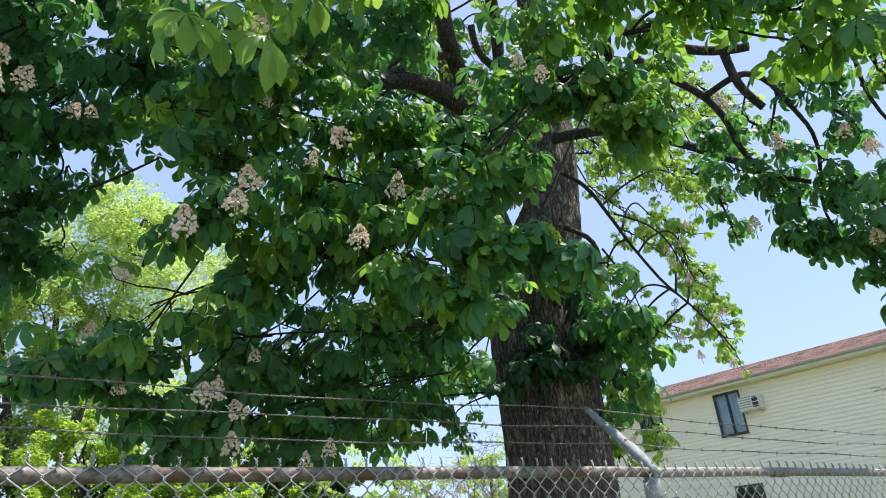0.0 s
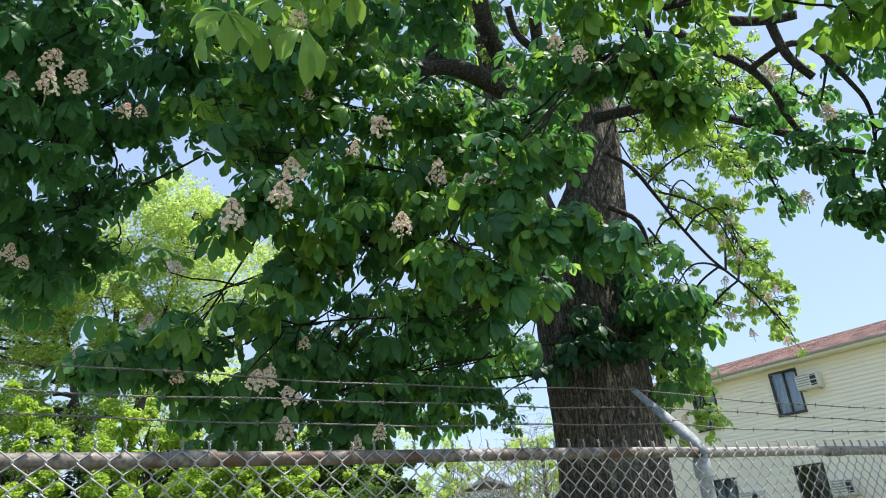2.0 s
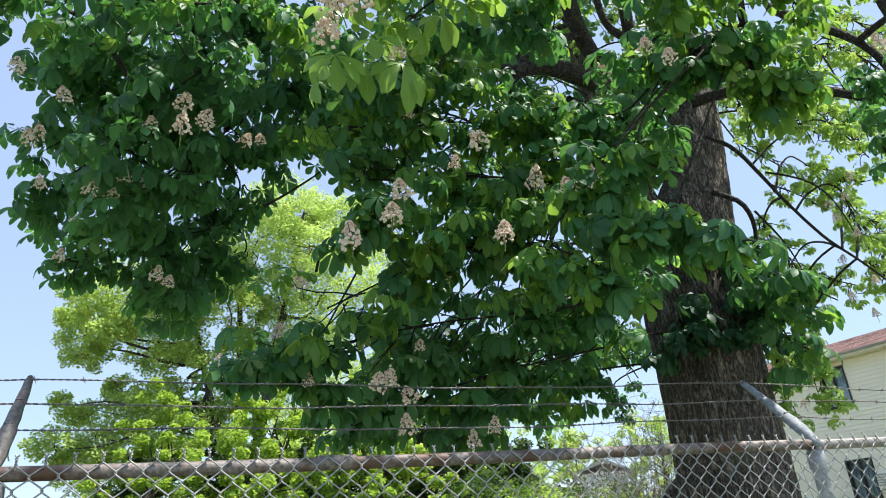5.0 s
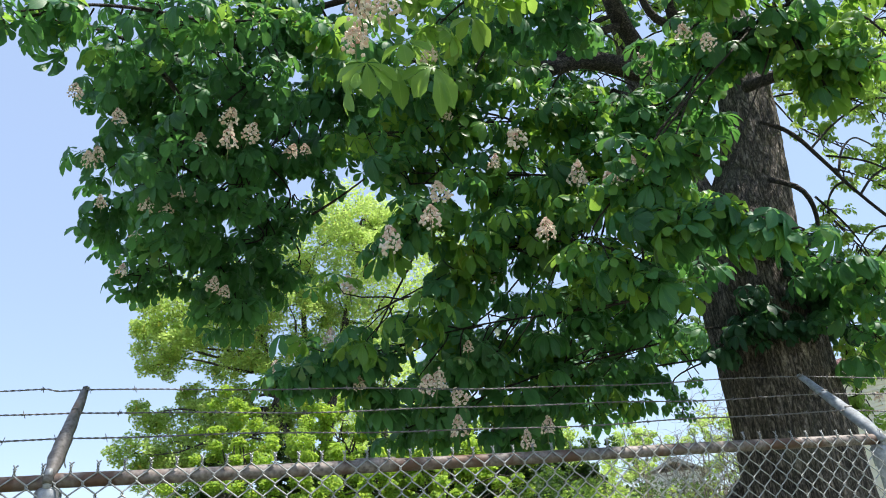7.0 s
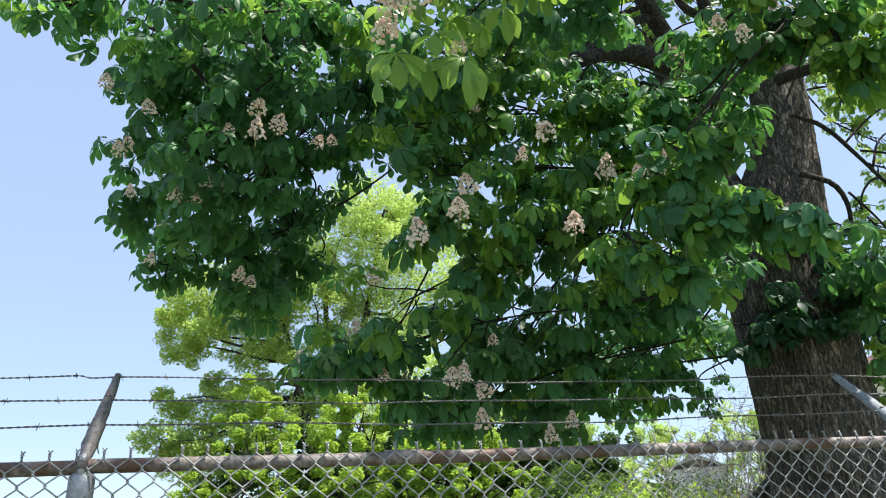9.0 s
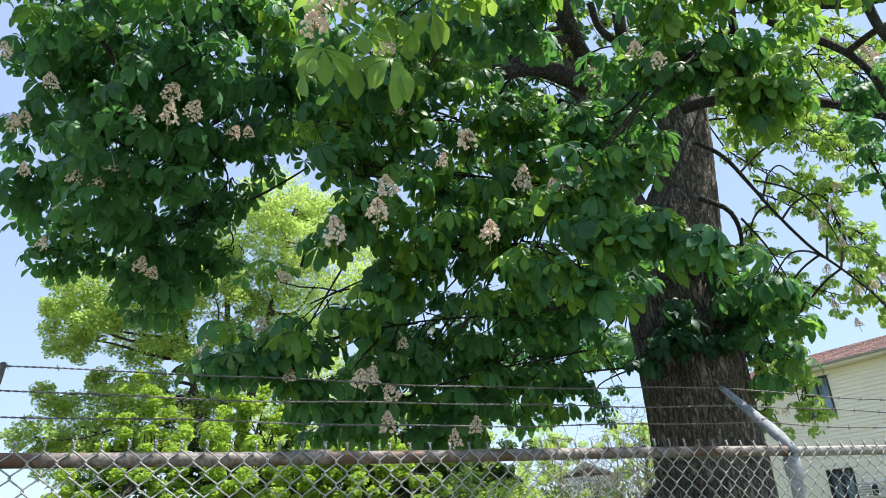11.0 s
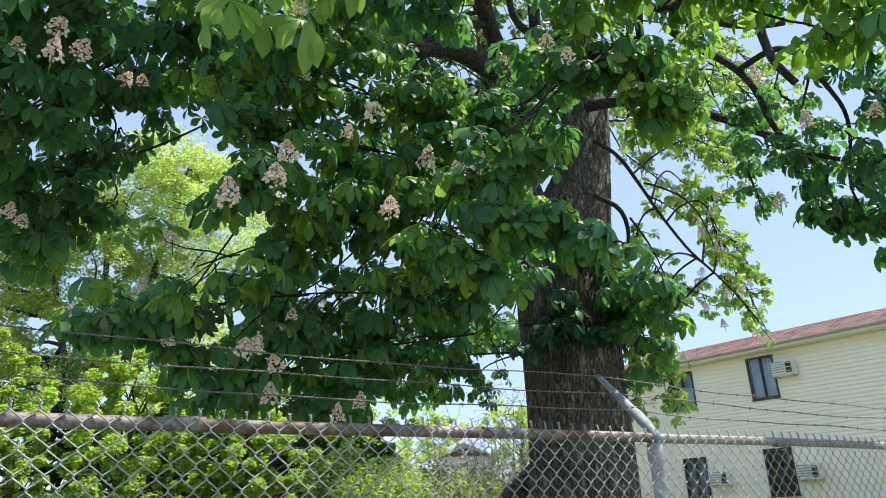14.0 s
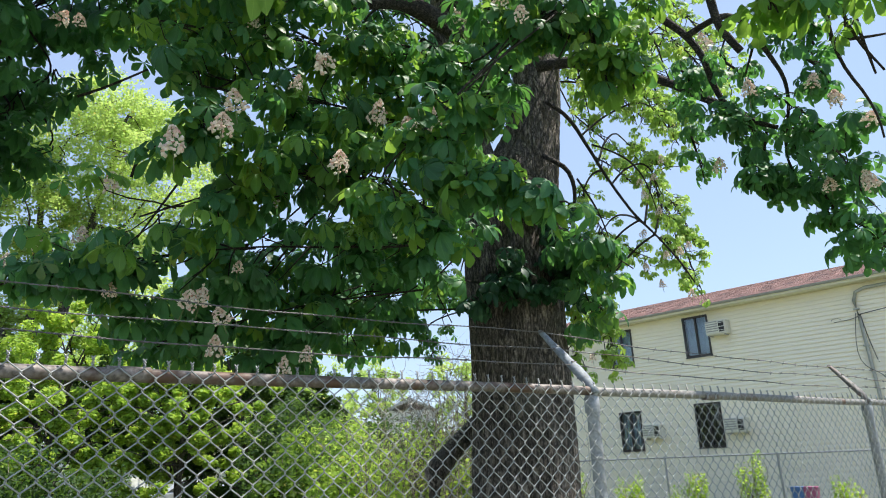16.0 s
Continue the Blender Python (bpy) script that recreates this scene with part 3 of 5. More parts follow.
def air_conditioner(x, z, label):
    """A through-wall unit: a body, louvres on the left, dark vents on the right."""
    ac = thing("air_conditioner", label=label, category="air conditioner", group="wall air conditioners")
    ac.matrix_basis = house.matrix_basis @ pose(x, -0.03, z)
    part("body", boxed((0, -0.34, 0), (0.64, 0.02, 0.42), 0.018), AC_WHITE, ac)
    part("front_panel", boxed((0.015, -0.362, 0.015), (0.625, -0.341, 0.405), 0.01), AC_WHITE, ac)
    for i in range(5):
        part("louvre", boxed((0.04, -0.380, 0.05 + i * 0.07), (0.40, -0.363, 0.085 + i * 0.07), 0.004), AC_WHITE, ac)
        part("slot", boxed((0.04, -0.366, 0.086 + i * 0.07), (0.40, -0.3625, 0.118 + i * 0.07)), AC_SHADE, ac)
    for i in range(2):
        part("vent", boxed((0.43, -0.372, 0.06 + i * 0.165), (0.60, -0.363, 0.205 + i * 0.165), 0.003), AC_DARK, ac, "black vent grid")
    for i in range(3):
        part("vent_slat", boxed((0.43, -0.380, 0.10 + i * 0.115), (0.60, -0.373, 0.112 + i * 0.115)), AC_WHITE, ac)
    for px_ in (0.06, 0.54):
        part("bracket", boxed((px_, -0.30, -0.035), (px_ + 0.03, 0.004, -0.001), 0.003), CONDUIT, ac)
    return ac


air_conditioner(0.87, 5.10, "off-white wall air conditioner beside the upper window")
air_conditioner(-1.72, 2.16, "off-white wall air conditioner beside the barred window")
air_conditioner(0.98, 2.18, "off-white wall air conditioner beside the lower window")

# service pipe and loose cables on the siding
pipe = thing("service_conduit", label="grey bent conduit with loose black cables on siding", category="pipe")
pipe.matrix_basis = house.matrix_basis.copy()
tubed("riser", [(5.15, -0.085, 0.5), (5.12, -0.085, 3.0), (5.05, -0.085, 4.9), (5.0, -0.085, 5.45), (5.08, -0.085, 5.68), (5.3, -0.085, 5.76), (6.3, -0.085, 5.78)], 0.045, CONDUIT, pipe, 10)
for x, z in ((5.14, 2.2), (5.07, 4.2), (5.02, 5.2)):
    part("strap", boxed((x - 0.07, -0.137, z), (x + 0.07, -0.037, z + 0.04), 0.004), CONDUIT, pipe)
tubed("cable", bent((4.4, -0.06, 4.95), (5.1, -0.10, 5.05), 0.08, 0.04, 12), 0.008, CABLE, pipe, 5)
tubed("cable", bent((5.1, -0.15, 5.05), (5.4, -0.06, 3.2), 0.0, 0.10, 14), 0.012, CABLE, pipe, 5)
tubed("cable", bent((5.0, -0.15, 5.1), (5.2, -0.06, 2.4), 0.1, 0.12, 14), 0.010, CABLE, pipe, 5)
tubed("cable", bent((5.05, -0.15, 5.05), (9.0, -0.9, 5.3), 0.05, 0.05, 14), 0.012, CABLE, pipe, 5)
a = np.linspace(0, 2 * np.pi, 20)
tubed("cable_loop", np.stack([4.45 + 0.14 * np.cos(a[:9]), np.full(9, -0.06), 4.96 + 0.09 * np.sin(a[:9])], 1), 0.005, CABLE, pipe, 5)

# lower chain-link fence before the building
low = thing("low_chain_link_fence", label="thin grey chain-link fence before the building", category="fence")
low.matrix_basis = house.matrix_basis @ pose(0, -2.6, 0)
tubed("rail", [(-9, 0, 1.55), (0, 0, 1.56), (10, 0, 1.55)], 0.021, POST, low, 8)
for i in range(7):
    tubed("post", [(-9 + i * 3.05, 0, -0.2), (-9 + i * 3.05, 0, 1.6)], 0.03, POST, low, 8)
net = Pile()
for i in range(260):
    k = np.arange(22)
    x = -9 + i * 0.072 + np.where((k + i) % 2 == 0, 0.0, 0.072)
    net.add(*tube_arrays(np.stack([x, np.full(22, -0.02), 1.55 - k * 0.072], 1), 0.0022, 3))
tagged(part("woven_mesh", net.mesh("woven_mesh"), WIRE, low), kind="stuff")


# ---- the horse chestnut ----
tree = thing("horse_chestnut_tree", (0, 0, 0), label="old horse chestnut in leaf with pale pink flower candles", category="tree")


WOOD = []  # the lines of stems and bare limbs


def rough_stem(name, points, radii, sides=96, step=0.03, label="", flare=0.0, depth=0.016, bark=None):
    """A stem with furrowed bark along a smooth line."""
    p, r = np.array(points, float), np.array(radii, float)
    s = np.concatenate([[0], np.cumsum(np.linalg.norm(np.diff(p, axis=0), axis=1))])
    n = max(8, int(s[-1] / step))
    t = np.linspace(0, s[-1], n)
    line = np.stack([np.interp(t, s, p[:, i]) for i in range(3)], 1)
    kern = np.ones(9) / 9
    pad = np.pad(line, ((4, 4), (0, 0)), mode="reflect", reflect_type="odd")
    line = np.stack([np.convolve(pad[:, i], kern, "valid") for i in range(3)], 1)
    rad = np.interp(t, s, r)
    verts, faces = tube_arrays(line, rad, sides)
    v = verts.reshape(n, sides, 3)
    out = v - line[:, None]
    out /= np.linalg.norm(out, axis=2, keepdims=True)
    for i in range(n):
        for j in range(sides):
            o = out[i, j]
            z = t[i]
            big = noise.noise(Vector((o[0] * 1.3, o[1] * 1.3, z * 0.55 + len(name))))
            furrow = noise.noise(Vector((o[0] * rad[i] * 26, o[1] * rad[i] * 26, z * 3.2 + o[2])))
            fine = noise.noise(Vector((o[0] * rad[i] * 70, o[1] * rad[i] * 70, z * 14)))
            lift = 0.10 * big * rad[i] - depth * (1 - min(1.0, abs(furrow) * 3.2)) ** 1.5 + depth * 0.35 * fine
            if flare:
                gap = (math.degrees(math.atan2(o[1], o[0])) - 216 + 180) % 360 - 180
                lift -= 0.085 * math.exp(-(gap / 9) ** 2) * max(0.0, min(1.0, (z - 2.7) / 0.7)) * max(0.0, min(1.0, (4.5 - z) / 0.3))
                lift += flare * max(0.0, 1 - z / 1.1) ** 2 * (1 + 0.5 * math.sin(5 * math.atan2(o[1], o[0]) + 1))
            v[i, j] += o * lift
    pile = Pile()
    pile.add(v.reshape(-1, 3), faces)
    WOOD.extend(line[int(n * 0.55):].tolist() if flare else line.tolist())
    return part(name, pile.mesh(name), bark or BARK, tree, label, smooth=True)


TX, TY = 1.56, 2.22
rough_stem("trunk", [(TX, TY, -0.2), (TX, TY, 1.5), (TX + 0.02, TY, 2.6), (TX + 0.05, TY, 3.4), (TX + 0.09, TY - 0.02, 4.0), (TX + 0.19, TY - 0.10, 4.5), (TX + 0.26, TY - 0.18, 4.8)],
           [0.50, 0.450, 0.440, 0.450, 0.41, 0.27, 0.20], 160, 0.022, "thick furrowed grey-brown trunk", 0.10)
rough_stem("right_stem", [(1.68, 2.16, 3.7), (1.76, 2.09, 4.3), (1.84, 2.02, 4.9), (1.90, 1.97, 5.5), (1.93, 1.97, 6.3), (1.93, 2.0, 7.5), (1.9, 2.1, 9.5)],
           [0.32, 0.30, 0.262, 0.225, 0.17, 0.12, 0.06], 96, 0.025, "rising stem with flaking bark and moss", bark=SUNLIT_FLAKY)
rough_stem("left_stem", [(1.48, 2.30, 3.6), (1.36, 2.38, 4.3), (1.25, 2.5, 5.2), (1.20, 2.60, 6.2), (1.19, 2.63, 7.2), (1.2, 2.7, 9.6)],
           [0.30, 0.21, 0.15, 0.125, 0.115, 0.06], 72, 0.03, "grey upright stem", bark=SUNLIT_FLAKY)


def limb(points, r0, r1, label="", sides=10, parent=None):
    """A bough of wood that tapers along a smoothed line."""
    p = np.array(points, float)
    s = np.concatenate([[0], np.cumsum(np.linalg.norm(np.diff(p, axis=0), axis=1))])
    n = max(6, int(s[-1] / 0.07))
    t = np.linspace(0, s[-1], n)
    line = np.stack([np.interp(t, s, p[:, i]) for i in range(3)], 1)
    pad = np.pad(line, ((2, 2), (0, 0)), mode="reflect", reflect_type="odd")
    line = np.stack([np.convolve(pad[:, i], np.ones(5) / 5, "valid") for i in range(3)], 1)
    wander = np.cumsum(rng.normal(size=(n + 8, 3)), axis=0)
    wander = np.stack([np.convolve(wander[:, i], np.ones(9) / 9, "valid") for i in range(3)], 1)
    wander -= wander[0] + (wander[-1] - wander[0]) * (t / s[-1])[:, None]
    line += wander * min(0.012, r0 * 0.5)
    if r0 > 0.015 and "slender bough" not in label:
        WOOD.extend(line.tolist())
    rad = np.linspace(r0, r1, n) * (1 + 0.04 * np.sin(t * 5))
    line, rad = np.concatenate([line[:1], line, line[-1:]]), np.concatenate([[0.001], rad, [0.001]])
    pile = Pile()
    pile.add(*tube_arrays(line, rad, sides))
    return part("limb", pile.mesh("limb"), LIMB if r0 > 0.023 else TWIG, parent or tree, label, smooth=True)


# -- palmate leaves --
def leaf_arrays(seed, leaflets=7, length=0.108, droop=0.5, coarse=False):
    r = np.random.default_rng(seed)
    V, F, UV, n = [], [], [], 0
    spread = np.linspace(-118, 118, leaflets)
    secs = [(0.0, 0.0), (0.28, 0.30), (0.54, 0.70), (0.76, 1.0), (0.91, 0.66), (1.0, 0.0)]
    if coarse:
        secs = [(0.0, 0.0), (0.72, 1.0), (1.0, 0.0)]
    for a in spread:
        a = radians(a + r.normal() * 5)
        L = length * (1.0 - 0.42 * (abs(a) / radians(118)) ** 1.6) * r.uniform(0.92, 1.08)
        wide = L * 0.24
        sag, lift, twist = droop * r.uniform(0.7, 1.3), r.uniform(0.0, 0.12), r.normal() * 0.25
        rows = []
        for s, w in secs:
            h = L * (lift * s - sag * s * s)
            across = [0.0] if w == 0 else [-1.0, 0.0, 1.0]
            row = []
            for q in across:
                x, y = L * s * (1 - 0.12 * sag * s), q * wide * w
                z = h + abs(q) * wide * w * 0.30 + q * wide * w * twist
                V.append((x * math.cos(a) - y * math.sin(a), x * math.sin(a) + y * math.cos(a), z))
                UV.append((0.5 + 0.5 * q, s))
                row.append(n)
                n += 1
            rows.append(row)
        for r0, r1 in zip(rows[:-1], rows[1:]):
            if len(r0) == 1:
                F += [(r0[0], r1[1], r1[0]), (r0[0], r1[2], r1[1])]
            elif len(r1) == 1:
                F += [(r0[0], r0[1], r1[0]), (r0[1], r0[2], r1[0])]
            else:
                for i in (0, 1):
                    F += [(r0[i], r0[i + 1], r1[i + 1]), (r0[i], r1[i + 1], r1[i])]
    V = np.array(V)
    # weld the leaflets at the centre into one piece, and add the stalk
    heads = [i for i, u in enumerate(UV) if u[1] == 0.0]
    F = np.array(F)
    for h in heads[1:]:
        F[F == h] = heads[0]
    sv = np.array([(-0.064, 0.0018, -0.056), (-0.064, -0.0018, -0.056), (-0.064, 0, -0.053), (0, 0.0016, 0), (0, -0.0016, 0), (0, 0, 0.003)])
    sf = np.array([(0, 1, 4), (0, 4, 3), (1, 2, 5), (1, 5, 4), (2, 0, 3), (2, 3, 5)])
    F = np.concatenate([F, sf + len(V)])
    V = np.concatenate([V, sv])
    UV = np.concatenate([np.array(UV), np.full((6, 2), 0.5)])
    return V, F, UV


KINDS = [leaf_arrays(i, 7 if i % 3 else 5, droop=d) for i, d in enumerate((0.35, 0.55, 0.75, 0.45, 0.65, 0.9))]
COARSE = [leaf_arrays(40 + i, 7, droop=0.6, coarse=True) for i in range(6)]
SINGLE, PALE_SINGLE = [], []
for V_, F_, UV_ in KINDS:
    for store, look_of in ((SINGLE, LEAF_ONE), (PALE_SINGLE, PALE_ONE)):
        q = Pile()
        q.add(V_, F_, UV_)
        me = q.mesh("leaf")
        me.materials.append(look_of)
        me.polygons.foreach_set("use_smooth", [True] * len(me.polygons))
        store.append(me)
singles = 0


def leaf_pose(tip, az, tilt, size):
    """Where a leaf sits: its stalk leaves the twig along az, its blade hangs by tilt."""
    out = np.array([math.cos(az), math.sin(az), 0.0])
    x = out * math.cos(tilt) + np.array([0, 0, -math.sin(tilt)])
    z = out * math.sin(tilt) + np.array([0, 0, math.cos(tilt)])
    roll = rng.normal() * 0.30
    y = np.cross(z, x)
    y, z = y * math.cos(roll) + z * math.sin(roll), z * math.cos(roll) - y * math.sin(roll)
    m = np.stack([x, y, z], 1) * size
    at = tip + out * 0.085 * size + np.array([0, 0, rng.normal() * 0.02 + 0.01])
    return m, at


def panicle_mesh(seed):
    """An upright candle of cupped round florets round a green stalk."""
    r = np.random.default_rng(seed)
    p = Pile()
    p.add(*tube_arrays([(0, 0, -0.07), (0, 0, 0.06), (0.004, 0, 0.125)], [0.003, 0.0025, 0.001], 4))
    stalk_faces = sum(2 * len(f) for f in p.f)
    p.f = [np.concatenate([f[:, :3], f[:, [0, 2, 3]]]) for f in p.f]
    n = 72
    for i in range(n):
        h = (i + 0.5) / n
        R = (0.046 * (1 - h ** 1.8) ** 0.8 + 0.004) * r.uniform(0.55, 1.12)
        a = i * 2.4 + r.normal() * 0.35
        c = np.array([R * math.cos(a), R * math.sin(a), 0.012 + 0.118 * h + r.normal() * 0.007])
        d = np.array([math.cos(a), math.sin(a), 0.45 + r.normal() * 0.45])
        d /= np.linalg.norm(d)
        u = np.cross(d, (0, 0, 1.0))
        u /= np.linalg.norm(u)
        w = np.cross(d, u)
        size = r.uniform(0.0085, 0.0135) * (1.0 - 0.25 * h)
        ring = [c - d * size * 0.6]
        for rad, ahead in ((0.75, -0.30), (1.0, 0.30)):
            for k in range(8):
                q = k * math.pi / 4 + a
                lobe = 1.0 if k % 2 == 0 else (0.94 if rad < 0.9 else 0.72)
                ring.append(c + (u * math.cos(q) + w * math.sin(q)) * size * rad * lobe + d * size * ahead * r.uniform(0.7, 1.3))
        f = [(0, 1 + k, 1 + (k + 1) % 8) for k in range(8)]
        for k in range(8):
            m = (k + 1) % 8
            f += [(1 + k, 9 + k, 9 + m), (1 + k, 9 + m, 1 + m)]
        p.add(np.array(ring), np.array(f))
    me = p.mesh("flower_candle")
    me.materials.append(PETAL)
    me.materials.append(STALK)
    me.polygons.foreach_set("material_index", [1 if i < stalk_faces else 0 for i in range(len(me.polygons))])
    return me


CANDLES = [panicle_mesh(s) for s in range(5)]


def candle(x, y, z, size=0.0, parent=None):
    size = size or rng.uniform(0.78, 1.12)
    o = part("flower_candle", CANDLES[rng.integers(5)], None, parent or tree, "pale pink upright flower candle")
    o.matrix_basis = pose(x, y, z - 0.06 * size, rng.normal() * 12, rng.normal() * 12, rng.uniform(0, 360)) @ Matrix.Diagonal((size, size, size * rng.uniform(0.75, 1.05), 1))


def bough(kind, a, b, r, tips, size=1.0, flowers=0.0):
    """A leafy bough: wood from the stem to a and on to b, with twigs and whorls of leaves within r of it."""
    global singles
    a, b = np.array(a), np.array(b)
    # the bough leaves the nearest stretch of stem or limb
    wood_at = np.array(WOOD)
    o = a if kind == "K" else wood_at[np.argmin(((wood_at - a) ** 2).sum(1) + 0.12 * ((wood_at - (1.5, 2.2, 5.0)) ** 2).sum(1) ** 0.5)]
    span = np.linalg.norm(a - o)
    if span > 0.3:
        mid = (o + a) / 2 + np.array([0, 0, 0.10 * span]) + rng.normal(size=3) * 0.04 * span
        wood = [o, (o * 0.6 + mid * 0.4) + (0, 0, 0.04 * span), mid, a, (a + b) / 2 + (0, 0, 0.06), b]
    else:
        wood = [a, (a + b) / 2 + (0, 0, 0.06), b]
    thick = 0.014 + 0.010 * span
    stem = limb(wood, min(thick, 0.006 if kind == "N" else 0.011 if kind in "RUVIC" else 0.010 if kind in "LSF" else 0.022), 0.005, "dark slender bough", 7)
    twigs, leaves, lit_pile = Pile(), Pile(), Pile()
    # share of each bough's leaves that takes the copy painted as lit
    lit_share = {"S": 0.45, "T": 0.2, "C": 0.8, "N": 0.4, "F": 0.1}.get(kind, 0.0)
    for i in range(tips):
        s = (i + rng.uniform(0, 1)) / tips * 1.05
        base = a + (b - a) * max(0.0, s - 0.10) + np.array([0, 0, 0.05 * 4 * s * (1 - s)])
        d = rng.normal(size=3)
        d /= np.linalg.norm(d)
        tip = a + (b - a) * min(s, 1.0) + d * r * rng.uniform(0.15, 1.0) ** 0.55 * np.array([1, 1, 0.85])
        twigs.add(*tube_arrays(bent(base, tip, rng.uniform(-0.02, 0.05), 0.02, 5), np.linspace(0.006, 0.0028, 5), 4))
        az0 = rng.uniform(0, 6.283)
        many = rng.integers(5, 8)
        for k in range(many):
            az = az0 + k * 6.283 / many + rng.normal() * 0.25
            tilt = rng.normal() * 0.32 + 0.72
            m, at = leaf_pose(tip, az, tilt, size * rng.uniform(0.64, 1.02))
            kd = rng.integers(len(KINDS))
            if at[1] < 0.75 and at[2] < 4.6 and singles < 288:
                lo = part("leaf", (PALE_SINGLE if kind == "H" else SINGLE)[kd], None, stem)
                mm = Matrix([[*m[0], at[0]], [*m[1], at[1]], [*m[2], at[2]], [0, 0, 0, 1]])
                lo.matrix_basis = mm
                singles += 1
            else:
                V_, F_, UV_ = (COARSE if size > 1.9 else KINDS)[kd]
                (lit_pile if rng.uniform() < lit_share else leaves).add(V_ @ m.T + at, F_, UV_)
        if rng.uniform() < flowers:
            candle(*(tip + (0, 0, 0.07)), rng.uniform(0.6, 0.95), stem)
    tagged(part("twig_spray", twigs.mesh("twig_spray"), TWIG, stem, smooth=True), kind="stuff")
    if lit_pile.v:
        tagged(part("lit_foliage", lit_pile.mesh("lit_foliage"), MID_LEAF, stem, "mid-green palmate leaves coloured as lit", smooth=True), kind="stuff")
    # H, R, U and V leaves carry painted sunlight, K leaves painted shade
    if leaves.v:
        tagged(part("foliage", leaves.mesh("foliage"), PALE_LEAF if kind == "H" else TIP_LEAF if kind in "RUV" else SPROUT_LEAF if kind == "K" else LEAF, stem, "yellow-green palmate leaves, coloured as if sunlit" if kind in "HRUV" else "dark green palmate leaves", smooth=True), kind="stuff")


limb([(1.27, 0.29, 5.07), (1.44, 0.07, 4.93), (1.51, -0.04, 4.83), (1.56, -0.12, 4.81), (1.6, -0.26, 4.76)], 0.036, 0.032, 'sawn-off brown limb')
limb([(1.56, -0.1, 4.8), (1.58, -0.08, 4.73), (1.66, -0.08, 4.56), (1.72, -0.1, 4.43), (1.76, -0.15, 4.37)], 0.033, 0.026, 'sawn-off brown stub')
limb([(1.34, 0.5, 5.16), (1.45, 0.39, 4.95), (1.56, 0.28, 4.8), (1.66, 0.19, 4.65), (1.75, 0.14, 4.47), (1.79, 0.11, 4.33), (1.86, 0.15, 4.18), (1.91, 0.07, 4.04), (1.98, -0.05, 3.91), (2.06, -0.16, 3.84)], 0.036, 0.016, 'bare dark limb')
limb([(1.66, 0.19, 4.65), (1.7, 0.11, 4.66), (1.66, 0.02, 4.68), (1.63, -0.07, 4.69), (1.68, -0.21, 4.63), (1.74, -0.27, 4.48), (1.85, -0.28, 4.31), (2.0, -0.33, 4.09), (2.04, -0.25, 3.95), (2.09, -0.21, 3.82)], 0.026, 0.01, 'bare dark limb')
limb([(1.59, 1.66, 5.15), (1.59, 1.54, 5.11), (1.68, 1.31, 5.04), (1.75, 1.15, 5.01), (1.93, 0.9, 4.82), (2.03, 0.7, 4.66), (2.09, 0.54, 4.51), (2.12, 0.4, 4.38), (2.24, 0.16, 4.15), (2.33, -0.02, 3.91)], 0.056, 0.02, 'level grey-brown limb')
limb([(0.19, -0.04, 4.92), (0.3, 0.03, 4.8), (0.37, 0.04, 4.72), (0.44, 0.01, 4.6), (0.5, -0.09, 4.53)], 0.038, 0.022, 'bare dark limb')
limb([(0.43, 0.01, 4.61), (0.47, 0.04, 4.54), (0.51, 0.1, 4.46)], 0.028, 0.024, 'bare dark limb')
limb([(1.65, 0.61, 5.06), (1.8, 0.53, 4.94), (1.9, 0.6, 4.75), (2.0, 0.6, 4.6)], 0.009, 0.005, 'bare dark limb')
limb([(1.68, -0.21, 4.62), (1.69, -0.11, 4.55), (1.78, 0.02, 4.42)], 0.009, 0.005, 'bare dark limb')
limb([(1.77, -0.27, 4.43), (1.8, -0.2, 4.34), (1.83, -0.12, 4.23)], 0.011, 0.006, 'bare dark limb')
limb([(1.18, -0.99, 4.14), (1.22, -0.95, 4.07), (1.32, -0.87, 3.85), (1.41, -0.89, 3.71), (1.5, -0.93, 3.56), (1.56, -0.97, 3.46), (1.61, -0.94, 3.31)], 0.013, 0.006, 'bare arching twig')
limb([(1.21, -1.02, 4.13), (1.25, -1.0, 4.05), (1.33, -0.98, 3.9), (1.44, -1.03, 3.74), (1.5, -1.06, 3.65)], 0.013, 0.006, 'bare arching twig')
limb([(1.31, -0.89, 3.88), (1.37, -1.0, 3.84), (1.43, -1.13, 3.82)], 0.013, 0.006, 'bare arching twig')
limb([(1.27, -1.06, 4.05), (1.31, -1.04, 3.97), (1.39, -1.02, 3.83), (1.48, -1.02, 3.64)], 0.013, 0.006, 'bare arching twig')
limb([(1.7, 1.73, 4.85), (1.94, 1.65, 4.73), (2.19, 1.64, 4.47), (2.32, 1.64, 4.24), (2.48, 1.59, 3.98), (2.65, 1.57, 3.81), (2.8, 1.51, 3.7), (2.97, 1.4, 3.42), (3.08, 1.35, 3.17)], 0.02, 0.007, 'slender drooping branch')
limb([(2.18, 1.64, 4.49), (2.41, 1.51, 4.39), (2.56, 1.46, 4.3), (2.73, 1.45, 4.11), (2.87, 1.5, 3.86)], 0.01, 0.005, 'slender drooping branch')
limb([(1.62, 1.75, 4.28), (1.71, 1.63, 4.19), (1.75, 1.58, 4.07), (1.81, 1.54, 4.03), (1.83, 1.59, 3.89), (1.87, 1.69, 3.64)], 0.024, 0.014, 'hooked dead branch')
limb([(1.81, 1.54, 4.02), (1.9, 1.52, 3.88), (2.03, 1.52, 3.76), (2.17, 1.56, 3.54)], 0.01, 0.005, 'hooked dead branch')
